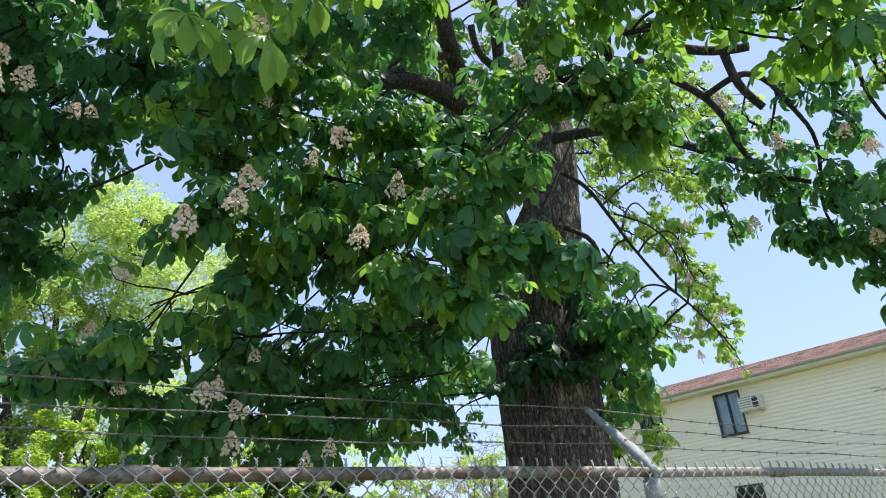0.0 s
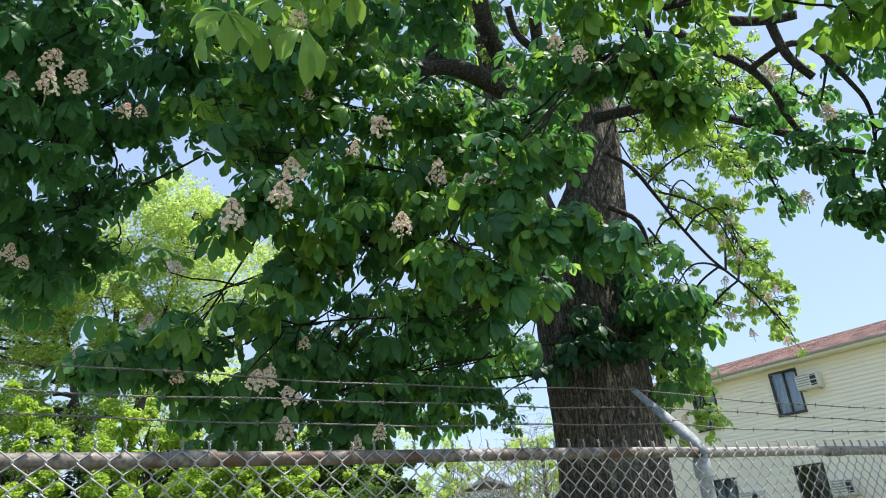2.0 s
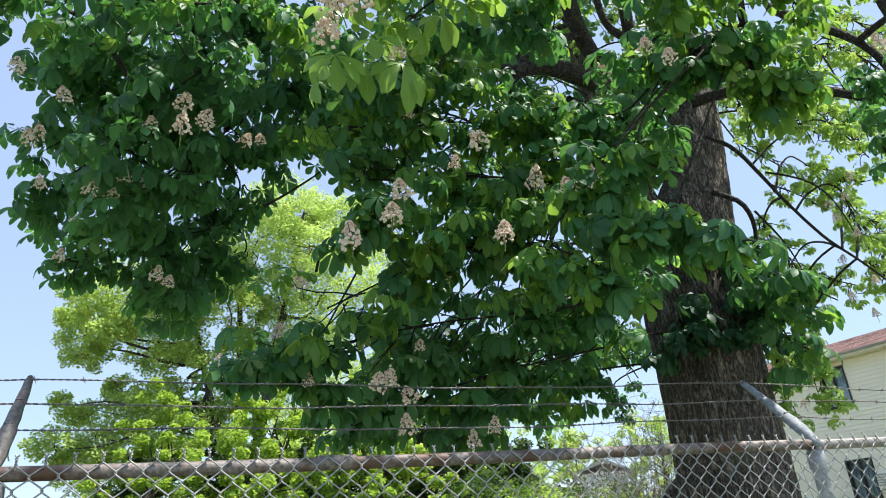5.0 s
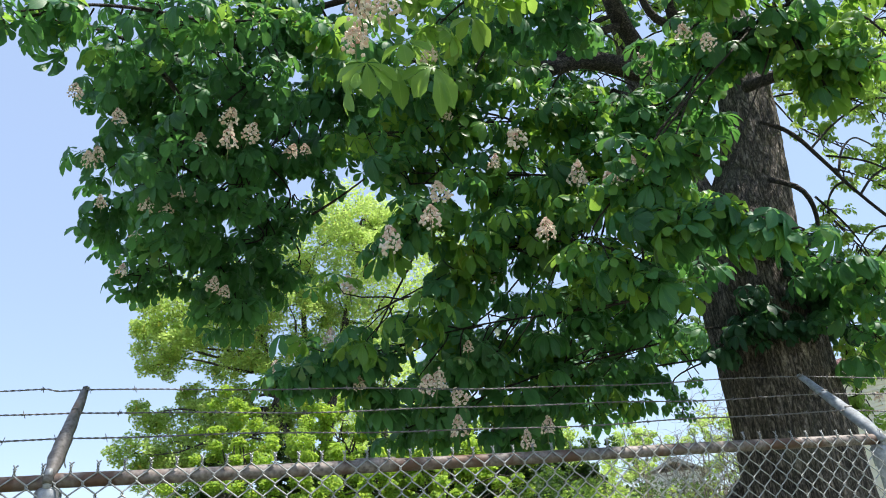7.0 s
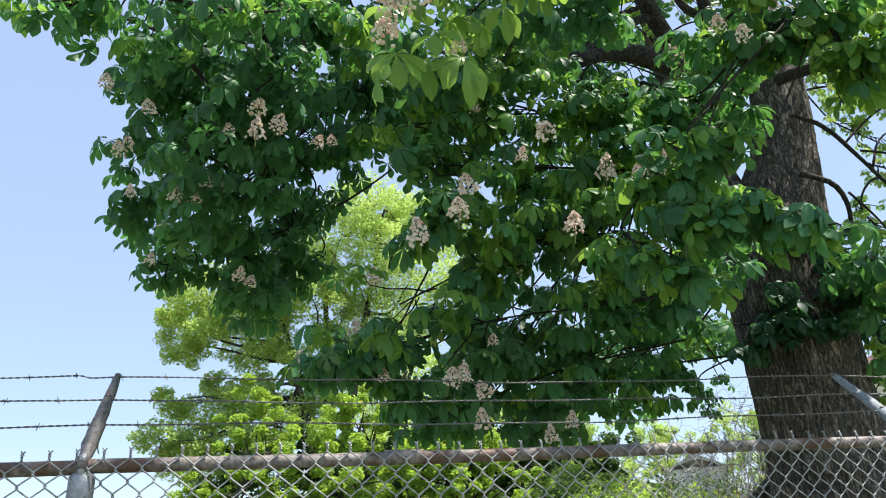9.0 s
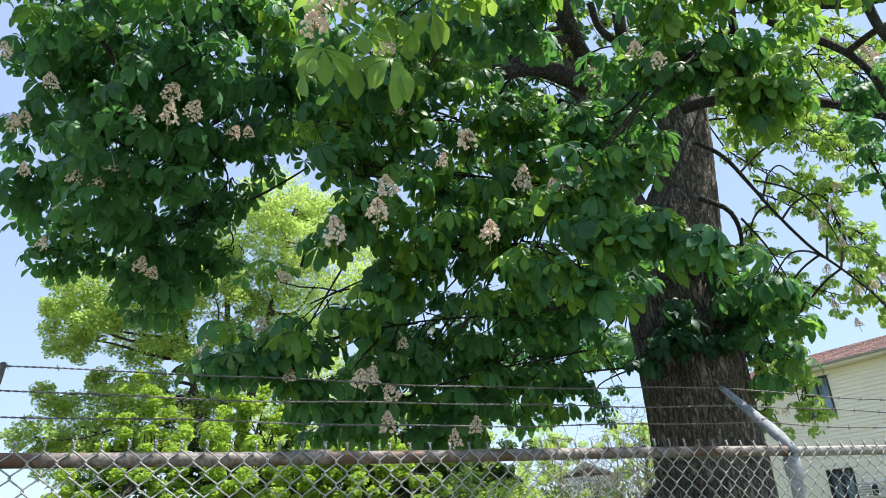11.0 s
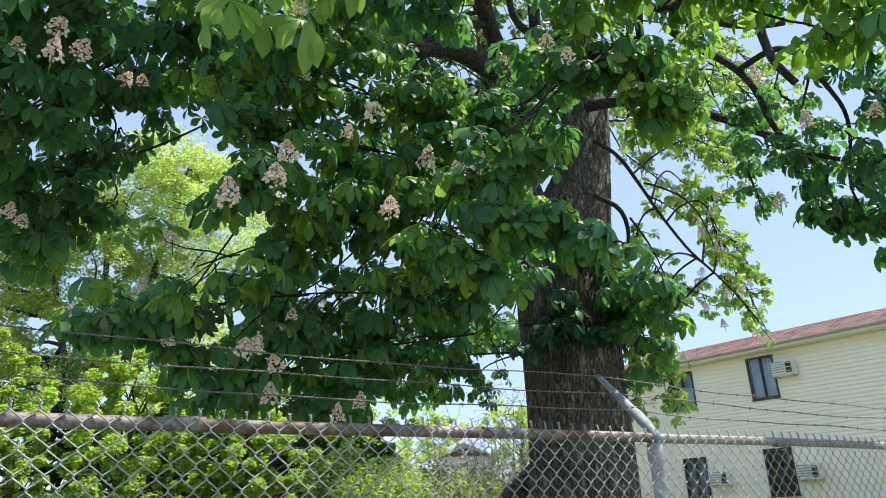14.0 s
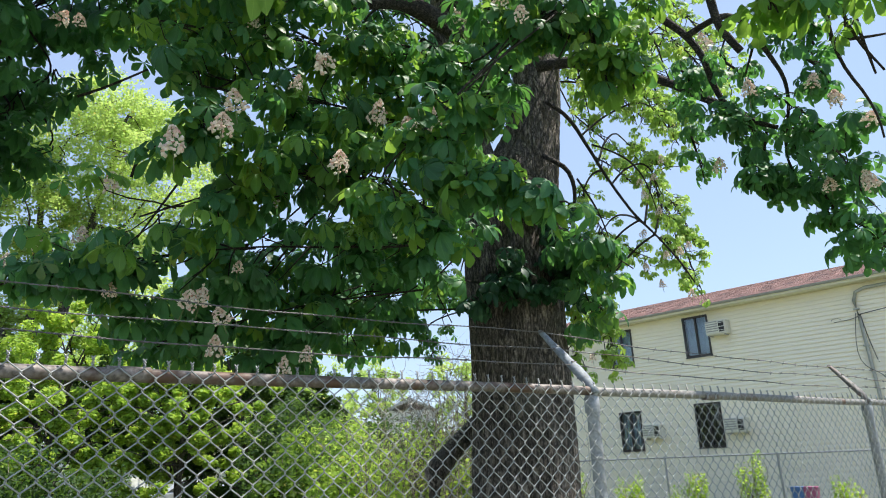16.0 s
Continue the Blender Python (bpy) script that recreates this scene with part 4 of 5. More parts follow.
limb([(0.1, 1.24, 5.86), (0.22, 1.38, 5.66), (0.36, 1.5, 5.52), (0.56, 1.62, 5.4), (0.73, 1.74, 5.38)], 0.062, 0.075, 'brown bough before the grey stem')
limb([(0.82, 1.87, 5.32), (0.66, 1.75, 5.26), (0.39, 1.72, 5.26), (0.13, 1.68, 5.25), (-0.09, 1.65, 5.19), (-0.31, 1.65, 5.08)], 0.09, 0.07, 'thick crooked bough')
limb([(-0.3, 1.65, 5.09), (-0.45, 1.59, 5.08), (-0.6, 1.48, 5.13), (-0.66, 1.42, 5.23)], 0.04, 0.02, 'bare dark limb')
limb([(-0.31, 1.65, 5.08), (-0.34, 1.72, 4.94), (-0.35, 1.77, 4.79), (-0.4, 1.88, 4.67)], 0.03, 0.012, 'bare dark limb')
limb([(0.32, 1.49, 5.48), (0.14, 1.52, 5.41), (-0.07, 1.57, 5.27), (-0.26, 1.65, 5.13), (-0.34, 1.68, 5.07)], 0.034, 0.03, 'bare dark limb')
limb([(0.24, 1.42, 5.52), (0.03, 1.5, 5.43), (-0.15, 1.6, 5.29), (-0.26, 1.69, 5.17)], 0.02, 0.016, 'bare dark limb')
limb([(0.32, 1.75, 5.02), (0.39, 1.64, 4.91), (0.44, 1.55, 4.8)], 0.03, 0.022, 'bare dark limb')
limb([(0.27, 1.79, 4.22), (0.28, 1.69, 4.36), (0.29, 1.64, 4.43)], 0.03, 0.03, 'bare dark limb')
limb([(-1.23, 2.12, 4.79), (-1.13, 2.17, 4.67), (-1.09, 2.28, 4.48)], 0.009, 0.004, 'bare hanging twig')
limb([(-1.19, 2.09, 4.82), (-1.15, 2.18, 4.67), (-1.16, 2.33, 4.44)], 0.009, 0.004, 'bare hanging twig')
limb([(-1.3, 2.15, 4.78), (-1.22, 2.22, 4.64), (-1.2, 2.29, 4.53)], 0.009, 0.004, 'bare hanging twig')
limb([(-2.08, 2.27, 4.02), (-1.93, 2.12, 4.06), (-1.74, 1.92, 4.15)], 0.01, 0.006, 'bare arching twig')
limb([(-1.75, 2.05, 3.44), (-1.75, 1.99, 3.58), (-1.66, 1.94, 3.66), (-1.57, 1.91, 3.68)], 0.01, 0.006, 'bare arching twig')
limb([(-3.22, 2.51, 4.58), (-3.14, 2.42, 4.73), (-2.94, 2.31, 4.93), (-2.73, 2.21, 5.09)], 0.016, 0.024, 'dark limb inside the crown')
limb([(-2.98, 2.38, 4.82), (-2.85, 2.28, 4.98), (-2.73, 2.18, 5.13), (-2.44, 1.93, 5.44), (-2.11, 1.81, 5.55), (-1.85, 1.71, 5.61)], 0.016, 0.024, 'dark limb inside the crown')
limb([(0.58, 1.2, 6.34), (0.73, 1.34, 6.14), (0.87, 1.48, 5.93), (0.99, 1.63, 5.7), (1.16, 1.73, 5.45)], 0.05, 0.06, 'dark upright bough')
limb([(0.62, 1.5, 5.96), (0.72, 1.6, 5.79), (0.82, 1.62, 5.69), (0.95, 1.6, 5.68)], 0.03, 0.035, 'bare dark limb')

bough('L', (-2.08, 1.87, 5.32), (-3.68, 3.12, 4.78), 0.45, 28, 1.4)
bough('L', (-2.12, 2.41, 4.96), (-3.34, 3.68, 4.22), 0.48, 30, 1.4)
bough('L', (-2.16, 3.09, 4.62), (-2.78, 4.19, 4.16), 0.36, 21, 1.4)
bough('L', (-2.35, 1.54, 4.8), (-3.02, 1.88, 4.28), 0.4, 20, 1.4)
bough('L', (-2.98, 2.62, 5.35), (-3.69, 2.89, 4.97), 0.35, 15, 1.4)
bough('L', (-2.54, 2.38, 4.29), (-3.24, 2.28, 3.92), 0.34, 20, 1.4)
bough('L', (-2.35, 3.09, 4.2), (-3.5, 3.34, 3.92), 0.32, 20, 1.4)
bough('L', (-2.02, 3.61, 4.23), (-2.85, 3.8, 3.76), 0.22, 13, 1.4)
bough('L', (-2.64, 2.33, 4.75), (-3.6, 2.83, 4.27), 0.36, 20, 1.4)
bough('L', (-2.66, 1.93, 5.28), (-3.65, 2.42, 5.12), 0.28, 15, 1.4)
bough('L', (-2.17, 3.11, 5.37), (-2.65, 3.43, 4.86), 0.42, 20, 1.4)
bough('L', (-1.78, 1.88, 5.42), (-1.79, 2.56, 4.87), 0.26, 13, 1.4)
bough('T', (-2.94, 1.24, 4.83), (-3.75, 0.87, 4.4), 0.26, 9, 1.35)
bough('T', (-1.87, 1.11, 4.79), (-3.03, 1.18, 4.72), 0.34, 11, 1.35)
bough('T', (-3.5, 0.89, 4.47), (-3.82, 0.86, 4.2), 0.16, 4, 1.35)
bough('L', (-3.2, 2.5, 5.46), (-3.8, 2.61, 5.16), 0.2, 8, 1.4)
bough('L', (-1.71, 2.7, 5.23), (-2.02, 3.19, 4.91), 0.27, 14, 1.4)
bough('L', (-1.46, 2.52, 5.07), (-1.51, 2.87, 4.93), 0.22, 8, 1.4)
bough('S', (-1.23, 2.05, 4.93), (-1.43, 2.42, 4.85), 0.22, 10, 1.22)
bough('H', (-1.62, 0.0, 4.24), (-1.88, 0.16, 4.03), 0.1, 3, 1.4)
bough('H', (-1.36, 0.08, 4.22), (-1.64, 0.2, 4.06), 0.12, 3, 1.3)
bough('S', (-0.78, 1.24, 5.02), (-1.86, 1.25, 4.46), 0.42, 24, 1.22)
bough('S', (-0.39, 1.2, 4.31), (-1.76, 1.43, 4.19), 0.45, 30, 1.22)
bough('S', (-0.19, 1.25, 3.86), (-1.71, 1.24, 3.71), 0.42, 30, 1.22)
bough('S', (0.01, 0.77, 4.12), (-0.76, 0.95, 4.18), 0.22, 17, 1.22)
bough('S', (0.39, 0.13, 4.24), (-0.05, 0.36, 4.29), 0.28, 17, 1.22)
bough('S', (-0.57, 0.46, 4.6), (-1.15, 0.6, 4.49), 0.26, 15, 1.22)
bough('S', (0.09, 0.74, 3.87), (-0.54, 1.03, 3.9), 0.26, 17, 1.22)
bough('S', (-1.27, 0.98, 4.27), (-1.73, 0.8, 4.33), 0.34, 13, 1.22)
bough('S', (0.42, 0.9, 4.66), (0.07, 1.01, 4.13), 0.24, 16, 1.22)
bough('S', (0.17, 1.0, 4.05), (-0.05, 1.12, 3.67), 0.22, 15, 1.22)
bough('S', (0.53, 0.95, 5.02), (0.36, 1.14, 4.64), 0.22, 11, 1.22)
bough('S', (0.29, 1.22, 3.79), (0.2, 1.32, 3.49), 0.18, 10, 1.22)
bough('S', (0.22, 0.97, 3.33), (-1.26, 1.31, 3.31), 0.42, 32, 1.22)
bough('S', (-0.46, 1.12, 3.45), (-1.8, 1.47, 2.98), 0.36, 32, 1.22)
bough('F', (0.16, 1.61, 3.15), (-2.06, 2.18, 2.85), 0.32, 30, 1.42)
bough('F', (-1.77, 2.14, 2.87), (-2.35, 2.23, 2.71), 0.2, 11, 1.42)
bough('F', (0.47, 1.97, 2.97), (-1.39, 2.56, 2.49), 0.3, 16, 1.42)
bough('S', (-1.46, 1.04, 3.52), (-1.77, 1.04, 3.24), 0.22, 11, 1.22)
bough('F', (0.66, 1.93, 3.41), (-0.57, 2.42, 3.29), 0.36, 17, 1.42)
bough('F', (-0.01, 2.76, 2.83), (-1.35, 2.76, 2.5), 0.22, 9, 1.42)
bough('F', (0.55, 2.88, 3.0), (-0.24, 3.13, 2.62), 0.24, 13, 1.42)
bough('F', (-0.93, 2.52, 2.62), (-1.74, 2.38, 2.7), 0.2, 11, 1.42)
bough('F', (0.9, 2.9, 3.05), (0.49, 3.23, 2.63), 0.2, 9, 1.42)
bough('F', (0.1, 2.69, 3.28), (-0.23, 2.96, 2.91), 0.25, 13, 1.42)
bough('F', (-0.26, 2.46, 2.68), (-0.6, 2.66, 2.35), 0.18, 9, 1.42)
bough('F', (1.42, 1.51, 3.48), (1.74, 1.0, 3.04), 0.24, 11, 1.42)
bough('F', (1.71, 1.61, 3.22), (1.88, 1.57, 2.8), 0.2, 8, 1.42)
bough('R', (3.04, 2.6, 5.51), (4.33, 2.27, 4.6), 0.22, 29, 0.61)
bough('U', (3.01, 1.64, 6.13), (3.85, 1.84, 5.09), 0.38, 39, 0.61)
bough('R', (3.95, 2.3, 4.83), (4.52, 2.21, 3.44), 0.24, 41, 0.61)
bough('V', (2.78, 2.37, 4.37), (3.32, 2.42, 3.64), 0.3, 33, 0.61)
bough('U', (3.22, 2.67, 6.39), (4.16, 2.03, 6.13), 0.5, 39, 0.61)
bough('V', (2.61, 2.17, 3.16), (2.65, 2.0, 2.45), 0.14, 25, 0.61)
bough('V', (2.68, 2.1, 3.53), (2.65, 2.18, 3.0), 0.12, 22, 0.61)
bough('R', (3.77, 1.81, 5.5), (3.99, 1.67, 5.26), 0.22, 22, 0.61)
bough('R', (4.18, 2.19, 4.47), (4.42, 2.14, 3.94), 0.16, 25, 0.61)
bough('R', (3.65, 2.3, 5.13), (4.08, 2.09, 4.83), 0.22, 25, 0.61)
bough('V', (3.26, 2.67, 3.97), (3.91, 2.27, 3.72), 0.22, 22, 0.61)
bough('U', (2.88, 2.28, 6.61), (3.42, 2.35, 5.47), 0.3, 33, 0.61)
bough('U', (3.22, 1.33, 6.46), (3.64, 1.05, 5.74), 0.28, 33, 0.61)
bough('U', (3.04, 2.57, 6.69), (4.07, 1.6, 6.24), 0.42, 33, 0.57)
bough('U', (3.03, 2.58, 5.96), (3.69, 2.04, 5.6), 0.34, 30, 0.57)
bough('U', (3.76, 1.52, 5.97), (4.18, 1.19, 5.59), 0.34, 25, 0.57)
bough('S', (1.31, 2.01, 5.43), (1.18, 2.4, 4.87), 0.24, 15, 1.22)
bough('F', (0.48, 2.42, 3.11), (-0.13, 2.67, 2.95), 0.24, 12, 1.42)
bough('F', (0.51, 1.69, 3.63), (0.08, 1.97, 3.32), 0.25, 12, 1.42)
bough('S', (0.17, 1.68, 4.08), (-0.66, 1.93, 3.97), 0.3, 13, 1.22)
bough('V', (2.28, 2.09, 3.21), (2.33, 2.25, 2.35), 0.15, 28, 0.61)
bough('F', (-0.69, 2.47, 3.31), (-1.2, 2.52, 2.97), 0.22, 12, 1.42)
bough('F', (-0.46, 2.91, 3.4), (-1.01, 3.19, 3.11), 0.22, 12, 1.42)
bough('F', (2.19, 3.89, 4.24), (1.24, 4.89, 3.9), 0.45, 17, 1.42)
bough('F', (2.04, 3.59, 3.61), (1.63, 4.13, 3.22), 0.3, 10, 1.42)
bough('F', (0.94, 3.44, 5.42), (-0.45, 4.36, 4.94), 0.5, 15, 1.42)
bough('U', (0.17, -0.05, 4.36), (0.33, 0.0, 3.97), 0.14, 6, 1.1, 0.0)
bough('C', (0.4, 0.05, 4.02), (0.47, 0.03, 3.76), 0.12, 4, 1.3, 0.0)
bough('C', (0.48, -0.08, 4.04), (0.6, -0.05, 3.75), 0.14, 7, 1.3, 0.0)
bough('C', (-0.25, 0.04, 4.5), (0.03, 0.02, 4.27), 0.2, 7, 1.2, 0.0)
bough('C', (-0.23, -0.24, 4.39), (0.28, -0.67, 4.18), 0.14, 9, 1.3, 0.0)
bough('C', (0.19, -0.61, 4.23), (0.48, -1.04, 3.96), 0.12, 8, 1.3, 0.0)
bough('C', (0.39, -1.02, 3.89), (0.52, -1.29, 3.66), 0.16, 8, 1.3, 0.0)
bough('C', (0.37, -0.98, 3.72), (0.44, -1.05, 3.66), 0.08, 2, 1.5, 0.0)
bough('C', (0.73, 0.01, 4.7), (0.93, -0.04, 4.5), 0.14, 5, 1.2, 0.0)
bough('C', (-0.15, 0.35, 4.32), (0.11, 0.27, 4.15), 0.12, 5, 1.2, 0.0)
bough('I', (1.83, 0.22, 4.17), (2.0, -0.03, 3.85), 0.24, 10, 1.1, 0.0)
bough('I', (1.96, -0.2, 4.06), (2.16, -0.49, 3.64), 0.26, 12, 1.1, 0.0)
bough('I', (2.0, 0.1, 3.73), (2.06, -0.03, 3.46), 0.14, 6, 1.2, 0.0)
bough('I', (2.09, -0.15, 3.5), (2.19, -0.23, 3.32), 0.16, 7, 1.1, 0.0)
bough('I', (2.09, -0.34, 3.41), (2.19, -0.32, 3.08), 0.18, 8, 1.15, 0.0)
bough('I', (1.96, -0.5, 3.58), (2.03, -0.61, 3.2), 0.3, 9, 1.2, 0.0)
bough('I', (1.9, -0.51, 4.17), (1.94, -0.6, 3.94), 0.14, 4, 1.0, 0.0)
bough('I', (1.78, 0.38, 4.52), (1.95, 0.3, 4.32), 0.14, 5, 1.0, 0.0)
bough('I', (2.05, 0.53, 4.15), (2.14, 0.52, 3.72), 0.1, 5, 0.9, 0.0)
bough('I', (1.76, -0.39, 4.53), (1.85, -0.41, 4.4), 0.14, 4, 1.0, 0.0)
bough('I', (2.09, -0.45, 3.01), (2.11, -0.64, 2.81), 0.2, 8, 1.15, 0.0)
bough('I', (1.96, 0.01, 3.45), (2.05, -0.08, 3.35), 0.08, 3, 1.2, 0.0)
bough('N', (-0.7, 0.11, 3.36), (-0.49, 0.0, 3.26), 0.1, 5, 1.2, 0.0)
bough('N', (-0.48, 0.03, 2.98), (-0.27, -0.15, 2.8), 0.1, 7, 1.3, 0.0)
bough('N', (-0.65, 0.27, 3.08), (-0.51, 0.09, 2.94), 0.12, 6, 1.25, 0.0)
bough('N', (-0.93, 0.5, 3.01), (-0.56, 0.35, 2.81), 0.14, 8, 1.2, 0.0)
bough('N', (-0.72, 0.48, 3.26), (-0.5, 0.3, 3.29), 0.14, 7, 1.2, 0.0)
bough('F', (0.72, 2.98, 3.86), (1.34, 2.89, 3.29), 0.22, 8, 0.85, 0.0)
bough('F', (1.02, 3.03, 3.55), (1.4, 2.94, 2.94), 0.2, 8, 0.8, 0.0)
bough('F', (0.01, 2.93, 3.72), (0.52, 2.98, 3.12), 0.26, 10, 0.9, 0.0)
bough('F', (0.04, 2.9, 3.05), (0.31, 2.86, 2.63), 0.2, 8, 0.9, 0.0)
bough('F', (-0.34, 2.9, 2.86), (-0.2, 2.91, 2.48), 0.16, 7, 0.95, 0.0)
bough('F', (0.97, 2.89, 2.84), (1.11, 2.85, 2.61), 0.12, 5, 0.8, 0.0)
bough('R', (1.83, 1.54, 5.63), (2.35, 1.77, 4.94), 0.24, 20, 0.6, 0.0)
bough('R', (2.34, 1.59, 5.16), (2.71, 1.4, 4.8), 0.22, 17, 0.6, 0.0)
bough('R', (2.66, 1.32, 4.97), (2.98, 1.23, 4.51), 0.2, 17, 0.6, 0.0)
bough('R', (2.52, 0.95, 5.5), (2.92, 0.78, 5.05), 0.24, 18, 0.6, 0.0)
bough('R', (2.37, 1.25, 5.62), (2.66, 1.06, 5.4), 0.22, 13, 0.6, 0.0)
bough('R', (2.86, 1.49, 4.42), (3.09, 1.58, 3.79), 0.16, 15, 0.58, 0.0)
bough('R', (3.1, 1.62, 3.69), (3.3, 1.53, 3.24), 0.16, 15, 0.58, 0.0)
bough('R', (2.52, 1.88, 4.53), (2.84, 1.68, 4.2), 0.18, 11, 0.58, 0.0)
bough('C', (0.96, -0.87, 4.09), (1.15, -1.07, 3.9), 0.16, 6, 1.2, 0.0)
bough('I', (1.89, -0.55, 4.41), (1.98, -0.54, 4.27), 0.14, 4, 1.0, 0.0)
bough('I', (1.89, 0.04, 4.42), (2.01, -0.11, 4.13), 0.14, 5, 1.0, 0.0)
bough('R', (0.78, 2.35, 6.89), (1.4, 2.25, 6.54), 0.3, 17, 0.72, 0.0)
bough('R', (1.2, 2.02, 6.88), (1.88, 1.92, 6.41), 0.3, 17, 0.72, 0.0)
bough('R', (0.37, 2.48, 6.73), (0.9, 2.5, 6.38), 0.26, 13, 0.72, 0.0)
bough('R', (1.45, 2.26, 6.34), (1.91, 2.12, 6.05), 0.26, 13, 0.72, 0.0)
bough('S', (-0.72, 2.04, 5.83), (-0.16, 2.05, 5.35), 0.26, 12, 1.1, 0.0)
bough('S', (-0.09, 2.12, 5.23), (0.44, 2.0, 4.96), 0.24, 10, 1.1, 0.0)
bough('S', (-1.12, 2.21, 5.32), (-0.63, 2.3, 4.96), 0.22, 8, 1.1, 0.0)
bough('S', (0.31, 1.59, 4.06), (0.54, 1.53, 3.62), 0.2, 8, 1.1, 0.0)
bough('L', (-3.36, 1.74, 5.4), (-2.86, 1.86, 5.35), 0.26, 10, 1.35, 0.0)
bough('L', (-2.77, 1.66, 5.43), (-2.2, 1.71, 5.37), 0.24, 10, 1.35, 0.0)
bough('L', (-2.28, 1.84, 5.39), (-1.92, 1.96, 5.2), 0.24, 8, 1.35, 0.0)
bough('L', (-2.79, 3.09, 3.94), (-2.51, 3.24, 3.57), 0.2, 8, 1.4, 0.0)


# a few broad leaves that hang low over the yard
def hanging_leaf(x, y, z, az, tilt, size, kind):
    global singles
    m, at = leaf_pose(np.array((x, y, z)), radians(az), tilt, size)
    o = part("leaf", PALE_SINGLE[kind], None, tree, "broad pale green hanging leaf")
    o.matrix_basis = Matrix([[*m[0], at[0]], [*m[1], at[1]], [*m[2], at[2]], [0, 0, 0, 1]])
    singles += 1


hanging_leaf(-2.0, 0.32, 3.71, -100, 1.25, 1.75, 1)
hanging_leaf(-1.75, 0.28, 3.76, -80, 1.2, 1.75, 4)
hanging_leaf(-1.85, 0.41, 3.81, -95, 1.05, 1.6, 2)
hanging_leaf(-1.99, 0.26, 3.62, -150, 1.2, 1.5, 0)
hanging_leaf(-1.82, 0.21, 3.8, -110, 0.9, 1.6, 3)
hanging_leaf(-2.0, 0.16, 3.9, -130, 0.9, 1.4, 3)
hanging_leaf(-1.83, 0.24, 3.92, -60, 0.8, 1.5, 0)
hanging_leaf(-1.62, 0.35, 4.04, -70, 1.1, 1.4, 1)
hanging_leaf(-1.44, 0.34, 4.14, -100, 1.2, 1.4, 4)

# sprouts round the trunk, their leaf colour darkened for the shade there
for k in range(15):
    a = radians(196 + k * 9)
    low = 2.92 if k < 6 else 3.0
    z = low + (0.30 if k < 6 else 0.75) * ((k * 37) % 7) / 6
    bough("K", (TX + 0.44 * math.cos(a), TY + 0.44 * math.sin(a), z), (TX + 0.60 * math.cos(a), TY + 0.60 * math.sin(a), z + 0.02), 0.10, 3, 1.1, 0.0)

# the upper crown, out of view, arranged to shade the boughs below
for k in range(32):
    a = k * 2.399
    h = (k + 0.5) / 32
    R = 3.9 * math.sqrt(1 - (h * 0.9) ** 2)
    z = 6.2 + 6.0 * h
    q = 0.30 + 0.70 * ((k * 29) % 32) / 32
    x, y = 0.2 + R * q * math.cos(a), 1.9 + R * q * math.sin(a)
    # this side stays open so that sun reaches the right stem
    if x > 1.3 and y < 2.8:
        continue
    bough("T", (1.3 + 0.4 * (x - 1.3), 2.5 + 0.4 * (y - 2.5), z - 0.5), (x, y, z), 0.8, 10, 2.0)

# unseen boughs added over the yard to darken the leaves below
for x, y, z in ((-3.4, -2.6, 6.8), (-2.2, -3.2, 7.2), (-4.6, -2.4, 7.5), (-2.8, -1.2, 7.6), (-1.6, -2.2, 7.4), (-0.6, -3.0, 7.4), (0.4, -2.4, 7.6)):
    bough("T", (1.3 + 0.75 * (x - 1.3), 2.5 + 0.75 * (y - 2.5), z + 0.2), (x, y, z), 0.9, 12, 2.0)

# leaves behind the crooked bough
bough("F", (0.75, 2.4, 5.75), (0.10, 2.1, 5.45), 0.45, 10, 1.2)
bough("F", (0.60, 2.3, 6.25), (0.15, 1.9, 5.95), 0.45, 9, 1.2)

# flower candles on the lower boughs
candle(-2.67, 1.52, 4.33, 1.12)
candle(-2.85, 1.7, 4.23, 0.95)
candle(-2.67, 1.53, 4.14, 1.12)
candle(-2.55, 1.5, 4.2, 1.12)
candle(-3.38, 1.92, 4.51, 0.95)
candle(-3.58, 2.13, 4.29, 0.95)
candle(-3.54, 2.11, 4.34, 0.95)
candle(-3.19, 2.06, 3.93, 0.95)
candle(-3.07, 2.08, 3.93, 0.95)
candle(-2.99, 2.04, 4.02, 0.95)
candle(-2.86, 2.13, 4.08, 0.95)
candle(-3.69, 1.95, 4.72, 0.95)
candle(-2.27, 1.88, 4.32, 0.95)
candle(-2.16, 1.87, 4.33, 0.75)
candle(-2.78, 2.68, 3.61, 0.95)
candle(-2.7, 2.75, 3.59, 0.95)
candle(-2.85, 1.4, 4.8, 0.95)
candle(-2.64, 1.46, 4.75, 0.95)
candle(-3.29, 2.32, 3.82, 0.75)
candle(-2.51, 1.29, 4.95, 0.95)
candle(-3.51, 2.28, 4.05, 0.75)
candle(-2.74, 1.37, 4.85, 0.95)
candle(-3.39, 2.59, 3.67, 0.75)
candle(-2.12, 1.47, 4.88, 0.75)
candle(-1.9, 1.71, 3.25, 1.12)
candle(-1.83, 0.72, 3.1, 1.12)
candle(-1.65, 0.62, 3.21, 1.12)
candle(-1.57, 0.67, 3.38, 1.12)
candle(-1.39, 1.01, 4.11, 0.75)
candle(-1.12, 0.6, 3.73, 1.12)
candle(-1.15, 0.93, 3.73, 0.75)
candle(-1.02, 1.15, 3.69, 0.75)
candle(-0.66, 0.87, 3.64, 1.12)
candle(-0.49, 0.56, 3.54, 1.12)
candle(-0.5, 0.63, 3.54, 1.12)
candle(-0.52, 0.72, 3.53, 1.12)
candle(-0.97, 0.75, 3.23, 1.12)
